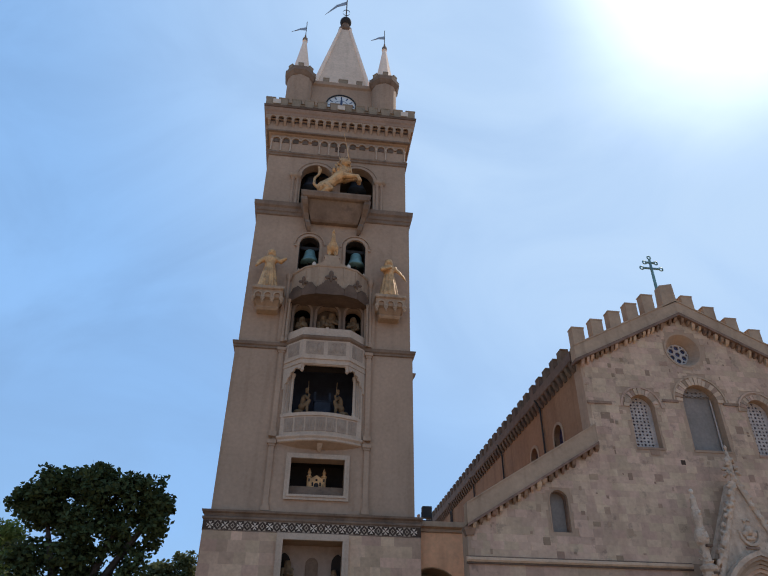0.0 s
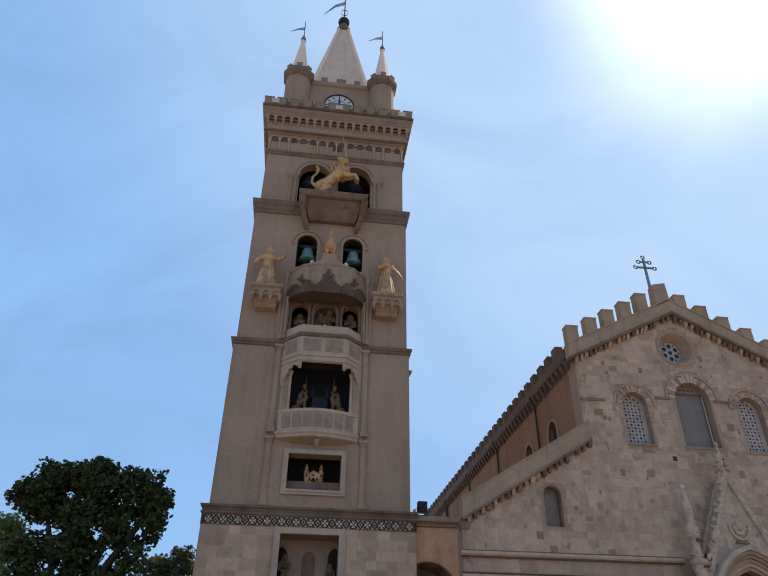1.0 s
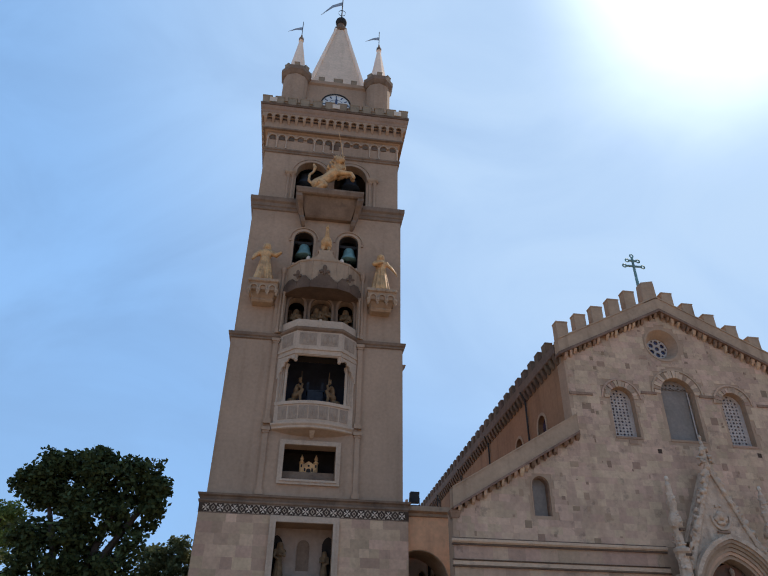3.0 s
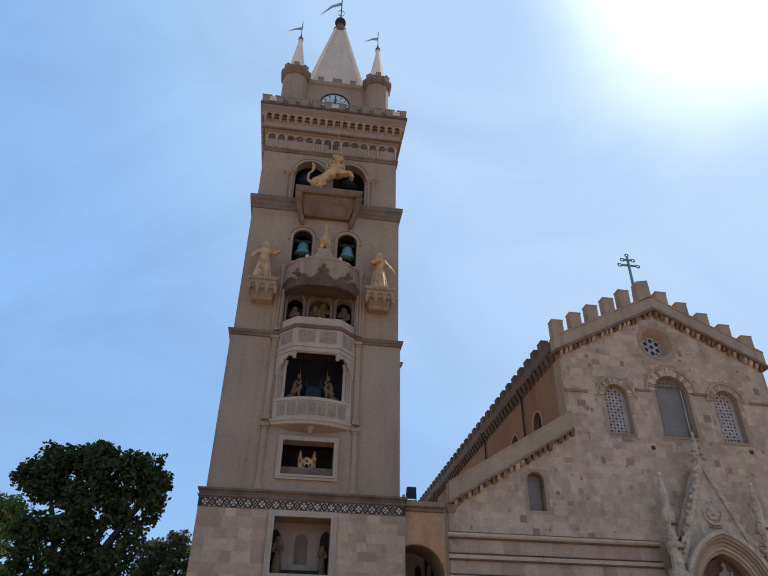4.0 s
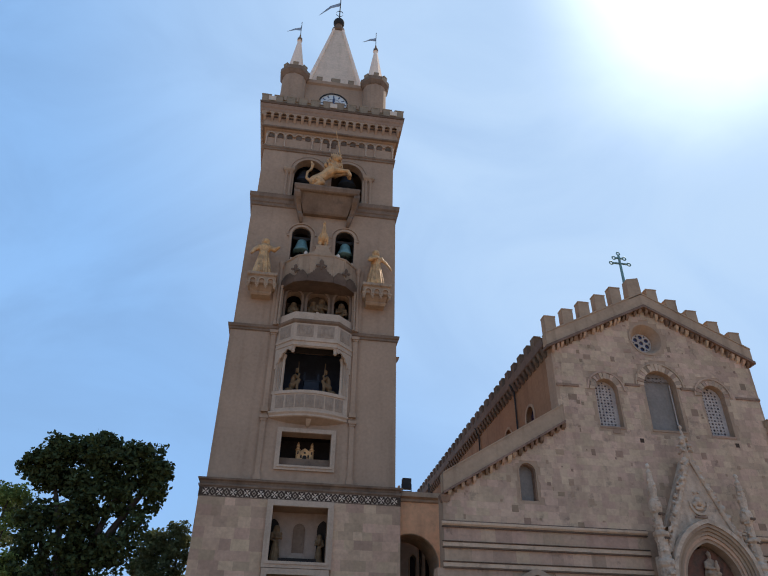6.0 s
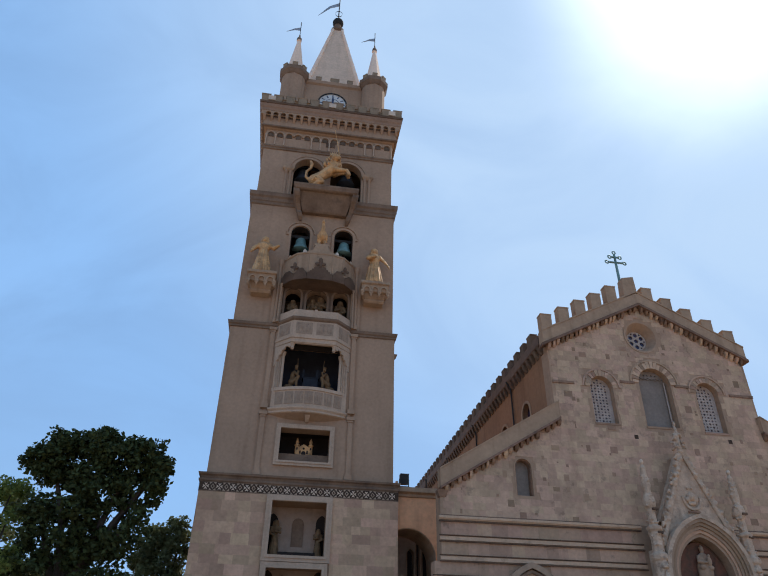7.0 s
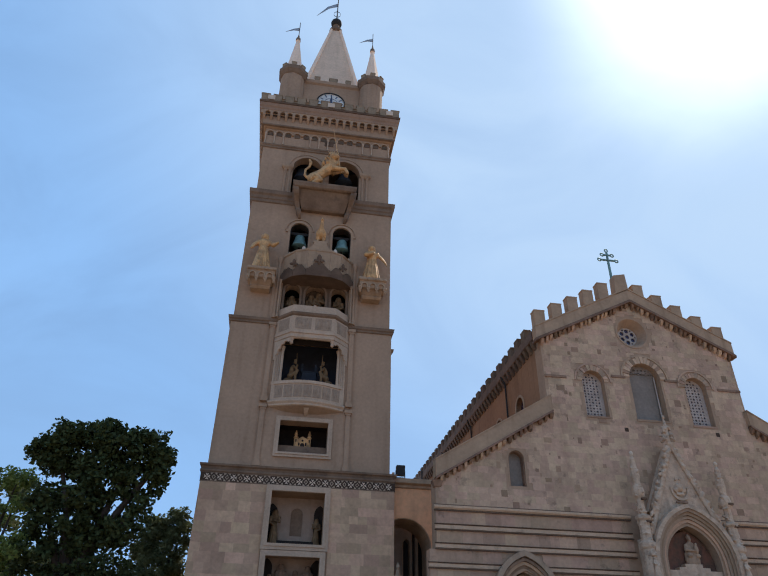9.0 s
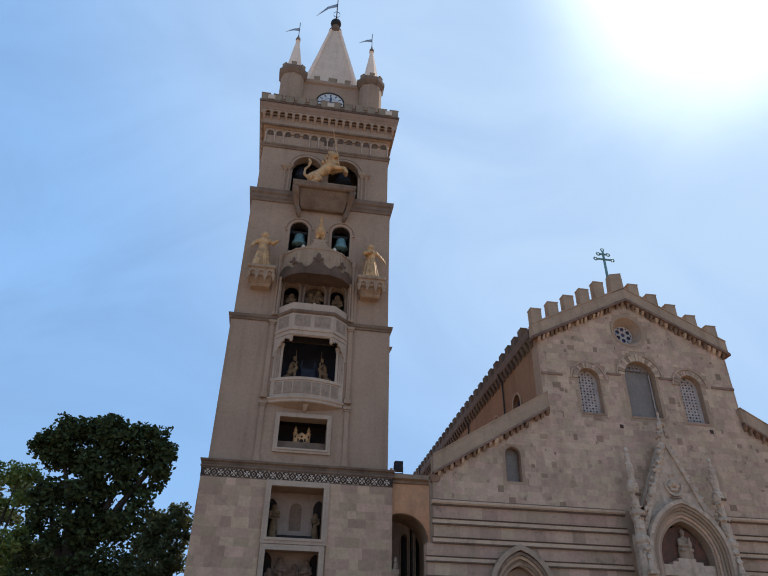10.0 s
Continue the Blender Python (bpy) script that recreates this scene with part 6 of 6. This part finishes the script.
# side portals
for xc in (10.72, 2 * XC - 10.72):
    sp = build("side_portal", arch_ring(Geo(), xc - 0.06, 1.42, 4.66, 0.24, FY - 0.3, FY + 0.02, 14, 0.42, foot=4.66), M_ARCH, church, "pointed side portal with stepped mouldings")
    for k in range(4):
        build("archivolt", arch_ring(Geo(), xc - 0.06, 1.31 - 0.11 * k, 4.62, 0.13, FY - 0.22 + 0.1 * k, FY + 0.1 + 0.1 * k, 14, 0.4, foot=4.6), (M_CORBEL, M_RED)[k % 2], sp)
    build("tympanum", Geo().plate(arch_outline(xc, 1.05, 3.6, 4.5, 12, 0.38), [], FY + 0.45, FY + 0.55), M_FACADE_WALL, sp)
    build("door_leaf", Geo().plate(rect(xc - 1.05, xc + 1.05, 0, 3.6), [], FY + 0.45, FY + 0.55), M_IRON, sp)

# ---- gateway between tower and church ----
LY = 0.3
link = thing("gateway_wall", "orange plastered wall with an arched passage between tower and church", "wall", (6.4, LY, 0), kind="structure")
build("gateway_arch", Geo().plate(rect(5.0, 7.75, 0, 10.55), [arch_outline(5.72, 1.45, 0.0, 7.5, 14)], LY, LY + 0.9), M_ORANGE, link)
build("gateway_trim", arch_ring(Geo(), 5.72, 1.45, 7.5, 0.09, LY - 0.03, LY + 0.02, 14), M_ORANGE, link)
build("gateway_cornice", Geo().sweep_x([(LY, 10.5), (LY - 0.1, 10.54), (LY - 0.1, 10.66), (LY - 0.3, 10.74), (LY - 0.3, 10.98), (LY + 1.1, 11.02), (LY + 1.1, 10.5)], 5.06, 7.72), M_PARAPET, link)
# bay with lancets seen through the passage
back = thing("porch_wall", "grey plaster wall with two narrow lancet windows behind the passage", "wall", (6.5, 3.2, 0), kind="structure")
LANCETS = ((6.26, 0.18, 8.05), (6.68, 0.09, 8.6), (7.12, 0.2, 8.2))
LAN = [arch_outline(a, h, 3.0, z, 8, 0.6) for a, h, z in LANCETS]
build("porch_plaster", Geo().plate(rect(5.1, 7.69, 0, 10.5), LAN, 2.6, 3.0), M_NICHE, back)
# near-black sheet paints the shade behind the lancets
build("porch_shade", Geo().box(5.1, 7.69, 3.2, 3.3, 0, 10.5), M_DARK, back)
for a, h, z in LANCETS:
    build("lancet_frame", arch_ring(Geo(), a, h, z, 0.05, 2.48, 2.62, 8, 0.6, foot=4.9), M_PARAPET, back)
build("passage_soffit", arch_ring(Geo(), 5.72, 1.41, 7.5, 0.045, LY + 0.02, LY + 2.2, 16, foot=7.4), M_PARAPET, link)

fl = thing("floodlight", "black box floodlight on a bracket on the gateway cornice", "lamp", (5.55, 0.2, 11.0))
build("lamp_housing", Geo().loft([[(5.24, y0, z), (5.7, y0, z), (5.7, y1, z), (5.24, y1, z)] for z, y0, y1 in ((11.14, 0.0, 0.3), (11.66, -0.08, 0.3))]), M_IRON, fl)
build("lamp_bracket", Geo().box(5.2, 5.24, 0.1, 0.18, 11.0, 11.4).box(5.7, 5.74, 0.1, 0.18, 11.0, 11.4).box(5.2, 5.74, 0.1, 0.18, 11.0, 11.04), M_IRON, fl)
pc = thing("small_floodlight", "small pale lamp beside the tower corner", "lamp", (5.2, 0.35, 11.0))
build("lamp_body", Geo().box(5.06, 5.18, 0.3, 0.5, 11.0, 11.35), M_STRIPE, pc)
fp = thing("roof_post", "thin iron post on the gateway cornice", "post", (6.75, 0.3, 11.0))
build("post_shaft", Geo().bar((6.72, 0.3, 10.98), (6.72, 0.3, 11.5), 0.04).ball((6.72, 0.3, 11.45), (0.06, 0.06, 0.12), 8, 6), M_IRON, fp)
g = robed((5.28, -0.3, 6.0), 0.62, 1, "front")
fused("carved_figure", g, M_ARCH, "weathered carved figure on a bracket at the tower side", "statue", 0.03)
build("figure_bracket", Geo().loft([[(5.08, -0.3 - w, z), (5.08 + 2 * w, -0.3 - w, z), (5.08 + 2 * w, -0.3 + w, z), (5.08, -0.3 + w, z)] for z, w in ((5.4, 0.05), (5.8, 0.16), (6.0, 0.19))]), M_MARBLE, tower)


# ---- trees ----
def tree(name, label, base, height, clumps, leaf, mat, per, seed, trunk_r, limbs, group=""):
    """A trunk with limbs and a crown of many small leaves set in clumps; clumps: rows of centre, spread and count."""
    rr = random.Random(seed)
    t = thing(name, label, "tree", base, group)
    bx, by, bz = base
    fork = Vector((bx, by, height * 0.38))
    build("trunk", Geo().tube([(bx, by, 0), (bx + 0.1, by, height * 0.2), tuple(fork)], (trunk_r, trunk_r * 0.8, trunk_r * 0.62), 12), M_BARK, t)
    cents = []
    for c, spread, count in clumps:
        c, spread = Vector(c), Vector(spread)
        k = 0
        while k < count:
            u = Vector((rr.uniform(-1, 1), rr.uniform(-1, 1), rr.uniform(-1, 1)))
            if u.length > 1 or u.length < 0.35:
                continue
            cents.append(c + Vector((u.x * spread.x, u.y * spread.y, u.z * spread.z)))
            k += 1
    for c, spread, count in clumps[:limbs]:
        c = Vector(c)
        mid = fork.lerp(c, 0.5) + Vector((rr.uniform(-0.3, 0.3), rr.uniform(-0.3, 0.3), 0.3))
        build("limb", Geo().tube([tuple(fork), tuple(mid), tuple(c)], (trunk_r * 0.5, trunk_r * 0.32, trunk_r * 0.12), 8), M_BARK, t)
    vs, fs = [], []
    for c in cents:
        size = rr.uniform(0.34, 0.62)
        for _ in range(per):
            d = Vector((rr.gauss(0, 1), rr.gauss(0, 1), rr.gauss(0, 1))).normalized() * rr.random() ** 0.5
            p = c + Vector((d.x, d.y, d.z * 0.75)) * size
            ln, wd = leaf * rr.uniform(0.7, 1.3), leaf * rr.uniform(0.5, 0.8)
            ax = Vector((rr.gauss(0, 1), rr.gauss(0, 1), rr.gauss(0, 0.7))).normalized()
            sd = ax.cross(Vector((rr.gauss(0, 1), rr.gauss(0, 1), rr.gauss(0, 1)))).normalized()
            o = len(vs)
            vs += [tuple(p - ax * ln * 0.5), tuple(p + sd * wd * 0.5), tuple(p + ax * ln * 0.5), tuple(p - sd * wd * 0.5)]
            fs.append((o, o + 1, o + 2, o + 3))
    me = bpy.data.meshes.new("crown")
    me.from_pydata(vs, [], fs)
    me.materials.append(mat)
    cr_ = new("crown", me)
    hang(cr_, t)
    return t


tree("evergreen_tree", "large dark evergreen tree with a dense leafy crown", (-10.2, -1.0, 0), 12.2,
     [((-10.3, -1.5, 11.35), (2.5, 1.8, 0.9), 46), ((-8.1, -1.5, 11.3), (1.5, 1.5, 0.85), 30), ((-6.9, -1.5, 10.9), (0.5, 1.0, 0.5), 8), ((-11.8, -1.5, 10.9), (0.8, 1.4, 0.6), 22), ((-7.1, -1.5, 10.3), (0.6, 1.2, 0.6), 16),
      ((-7.8, -1.5, 9.2), (0.9, 1.4, 0.7), 13), ((-10.2, -1.5, 9.5), (1.9, 1.8, 0.9), 30), ((-12.0, -1.0, 8.7), (0.9, 1.6, 0.6), 12), ((-7.7, -1.5, 8.2), (0.8, 1.4, 0.5), 10), ((-8.3, -1.5, 7.2), (1.1, 1.6, 0.8), 20),
      ((-11.0, -1.0, 7.5), (1.8, 1.8, 0.9), 24), ((-12.0, -1.0, 6.2), (1.1, 1.8, 1.0), 11), ((-10.4, -1.0, 6.0), (2.0, 1.8, 0.9), 20), ((-8.2, -1.0, 5.6), (1.2, 1.5, 0.9), 13), ((-9.0, -1.0, 4.4), (2.2, 1.8, 1.0), 30), ((-12.0, -1.0, 4.2), (2.2, 1.8, 1.3), 28),
      ((-10.4, -1.5, 8.5), (2.2, 1.8, 0.6), 30), ((-9.8, -1.0, 6.8), (2.2, 1.8, 0.6), 24), ((-12.3, -1.5, 10.6), (0.5, 1.3, 0.5), 11), ((-9.2, -1.5, 11.6), (0.9, 1.2, 0.5), 14), ((-11.3, -1.5, 11.5), (0.9, 1.2, 0.4), 14), ((-7.0, -1.5, 9.8), (0.4, 1.0, 0.6), 8), ((-9.6, -1.5, 11.95), (0.9, 1.0, 0.35), 11), ((-11.0, -1.5, 11.9), (0.5, 0.8, 0.25), 5), ((-10.2, -1.5, 10.25), (2.3, 1.6, 0.5), 30), ((-8.6, -1.5, 10.0), (1.0, 1.4, 0.5), 14), ((-12.0, -1.5, 10.0), (0.4, 1.0, 0.4), 5), ((-12.4, -1.5, 11.1), (0.5, 1.1, 0.4), 9), ((-12.9, -1.5, 10.5), (0.3, 0.8, 0.4), 4), ((-9.4, -1.2, 7.0), (1.3, 1.4, 1.2), 18), ((-9.6, -1.2, 5.0), (1.8, 1.4, 0.9), 18)], 0.245, M_LEAF, 50, 11, 0.45, 9)
tree("street_tree", "fresh green tree with gaps in its sunlit crown", (-14.6, 1.0, 0), 10.5,
     [((-15.2, 1, 9.8), (1.4, 1.4, 0.6), 13), ((-14.2, 1, 9.9), (0.9, 1.2, 0.5), 12), ((-14.0, 1, 8.6), (1.3, 1.4, 0.6), 11), ((-16.2, 1, 8.2), (1.5, 1.5, 0.9), 10), ((-15, 1, 6.8), (1.9, 1.5, 0.8), 15), ((-13.3, -2.0, 6.3), (1.7, 0.6, 0.8), 9), ((-14.5, 1, 5.2), (2.2, 1.6, 0.9), 34)], 0.2, M_LEAF3, 74, 27, 0.25, 5, "background trees")
tree("street_tree", "lighter green tree with sunlit top leaves", (-17.2, 6.0, 0), 12.0,
     [((-17.2, 6, 10.2), (2.2, 1.8, 1.0), 18), ((-19.4, 6, 9.6), (2, 2, 1.4), 16), ((-16.4, 6, 8.4), (2.4, 2, 1.4), 20), ((-17, 6, 6.4), (3, 2, 1.6), 26), ((-14.5, 6, 6.2), (2.2, 2, 1.5), 50), ((-12.2, 6, 6.0), (2, 2, 1.6), 46)], 0.27, M_LEAF2, 85, 21, 0.3, 4, "background trees")
tree("street_tree", "olive green tree beside the tower", (-7.4, 9.0, 0), 10.6,
     [((-6.7, 9, 10.0), (0.3, 0.8, 0.6), 9), ((-7.3, 9, 10.15), (0.22, 0.6, 0.55), 5), ((-7.9, 9, 9.6), (0.35, 0.8, 0.5), 7), ((-8.3, 9, 9.2), (0.9, 1.0, 0.9), 22), ((-7.1, 9, 8.7), (0.9, 1, 1.0), 22), ((-7.8, 9, 7.2), (1.5, 1.3, 1.2), 40), ((-8.8, 9, 8.0), (0.8, 1.0, 0.8), 18), ((-8.8, 9, 5.6), (2.0, 1.5, 1.4), 50), ((-7.2, 9, 5.2), (1.4, 1.3, 1.4), 30)], 0.22, M_LEAF2, 85, 31, 0.22, 4, "background trees")


# ---- dressed stones, last ----
def courses(x0, x1, z0, z1, heights, widths, ok, seed):
    """Stones in uneven courses, kept where ok() lets them stand; smaller ones fill along edges."""
    rr = random.Random(seed)
    out_ = []

    def put(x, z, w, h, deep):
        pts = [(x + w * a, z + h * b) for a in (0, 0.5, 1) for b in (0, 0.5, 1)]
        good = [ok(px, pz) for px, pz in pts]
        if all(good):
            out_.append((x, z, w, h))
        elif any(good) and deep < 2:
            if w > h:
                put(x, z, w / 2, h, deep + 1), put(x + w / 2, z, w / 2, h, deep + 1)
            else:
                put(x, z, w, h / 2, deep + 1), put(x, z + h / 2, w, h / 2, deep + 1)

    z = z0
    while z < z1 - 0.05:
        h = min(rr.uniform(*heights), z1 - z)
        if z1 - z - h < 0.12:
            h = z1 - z
        x = x0 - rr.uniform(0, widths[0])
        while x < x1:
            w = rr.uniform(*widths)
            a, b = max(x, x0), min(x + w, x1)
            if b - a > 0.08:
                put(a, z, b - a, h, 0)
            x += w
        z += h
    return out_


def lay(stones, y, parent, mats, seed, single, odd=0.0):
    """Builds stones: those that single() picks as parts, up to 300, the rest as one part."""
    rr = random.Random(seed)
    unit = unit_mesh("stone_block", Geo().add(*block_geo(random.Random(0), -0.5, -0.5, 1, 1, 0, 0.1, 0.015, 0.0, 0.0)), mats[0])
    rest, spare, n = Geo(), Geo(), 0
    for x, z, w, h in stones:
        dark_one = odd and w < 0.5 and rr.random() < odd
        if single(x, z) and n < 300 and not dark_one:
            n += 1
            piece("stone_block", unit, parent, (x + w / 2, y - rr.uniform(-0.003, 0.004), z + h / 2), (w - 0.001, 1.0, h - 0.001))
        else:
            (spare if dark_one else rest).add(*block_geo(rr, x, z, w, h, y, proud=0.012 if dark_one else 0.015))
    if rest.v:
        tagged(build("stone_facing", rest, mats[0], parent), kind="stuff")
    if spare.v:
        tagged(build("dark_stone_facing", spare, mats[1], parent), kind="stuff")


everywhere = lambda x, z: True
tower_stones = []
for x0, x1, z0, z1, seed in ((-5.08, -1.668, 4.46, 10.12, 3), (1.672, 5.08, 4.46, 10.12, 5), (-5.08, 5.08, 0.0, 4.46, 6)):
    tower_stones += courses(x0, x1, z0, z1, (0.4, 0.54), (0.46, 0.95), everywhere, seed)
lay(tower_stones, TY - 5.08, base, (M_ASHLAR, M_JOINT), 4, lambda x, z: z > 3.2)


def in_arch(x, z, w, grow):
    xc, hf, z0, sp = w
    if z < z0 - 0.12 or abs(x - xc) > hf + grow:
        return False
    return z < sp or math.hypot(x - xc, z - sp) < hf + grow


def upper_ok(x, z):
    if not (XL + 0.01 < x < XR - 0.01):
        return False
    if GL < x < GR:
        if z > gable_z(x) - 0.1:
            return False
    elif z > aisle_z(x) - 0.05:
        return False
    if any(in_arch(x, z, w, gr) for w, gr in ((LW, 0.02), (CW, 0.02), (RW, 0.02), (AWL, 0.08), (AWR, 0.08))):
        return False
    for w, t in ((LW, 0.39), (CW, 0.46), (RW, 0.39)):
        if z > w[3] and math.hypot(x - w[0], z - w[3]) < w[1] + t:
            return False
    if math.hypot(x - ROSE[0], z - ROSE[1]) < 1.06:
        return False
    if z < 12.3 and abs(x - XC) < (12.3 - z) * 0.43 and z > 8.6:
        return False
    return True


lay(courses(XL, XR, 8.78, 21.6, (0.28, 0.4), (0.3, 0.75), upper_ok, 7), FY, front, (M_FACADE, M_FACADE_DARK), 8, lambda x, z: z < 14 and 9 < x < 16, 0.025)
# darker replacement stones and putlog holes
rs = random.Random(17)
for x, z in [(10.0, 9.5), (13.0, 10.9), (12.4, 10.3), (13.9, 10.0), (13.2, 8.9), (12.6, 12.4), (14.4, 12.5), (16.4, 17.9), (17.4, 18.5), (14.9, 17.9), (9.8, 10.9), (15.9, 13.7), (15.8, 12.5), (24.1, 12.7), (20.5, 12.7)]:
    w, h = rs.uniform(0.2, 0.44), rs.uniform(0.2, 0.36)
    build("dark_stone", Geo().add(*block_geo(rs, x - w / 2, z - h / 2, w, h, FY, proud=0.024)), M_FACADE_DARK, front)
# small dark blocks stand for pits, whose shade is their colour
pits = Geo()
for _ in range(150):
    x, z = rs.uniform(XL + 0.3, XR - 0.3), rs.uniform(8.7, 20.5)
    w, h = rs.uniform(0.06, 0.2), rs.uniform(0.07, 0.24)
    if all(upper_ok(x + a, z + b) for a in (-0.2, 0.2) for b in (-0.25, 0.25)):
        pits.add(*block_geo(rs, x - w / 2, z - h / 2, w, h, FY, proud=0.026))
tagged(build("stone_chips", pits, M_FACADE_DARK, front), kind="stuff")
# putlog holes as solid black boxes; the black paints their shade
for x, z in [(17.2, 13.3), (22.6, 13.4)]:
    build("putlog_hole", Geo().box(x - 0.11, x + 0.11, FY - 0.026, FY + 0.02, z - 0.11, z + 0.11), M_BLACK, front)



def lower_ok(x, z):
    if abs(x - XC) < 2.3:
        return False
    for xc in (10.72, 2 * XC - 10.72):
        if abs(x - xc) < 1.66 and z < 4.5:
            return False
        if z >= 4.5 and abs(x - xc) < 1.66:
            r = 1.66 * 1.37
            if math.hypot(abs(x - xc) + r - 1.66, z - 4.5) < r:
                return False
    return True


for z0, z1 in ((7.9, 8.5), (7.05, 7.6), (6.2, 6.74), (5.35, 5.9), (4.5, 5.05), (3.6, 4.2), (0.0, 3.36)):
    lay(courses(XL, XR, z0, z1, (0.5, 0.62), (0.45, 1.1), lower_ok, int(z0 * 10) + 1), FY, front, (M_RED, M_FACADE_DARK), int(z0 * 10) + 2, lambda x, z: z0 > 5 and x < 17)
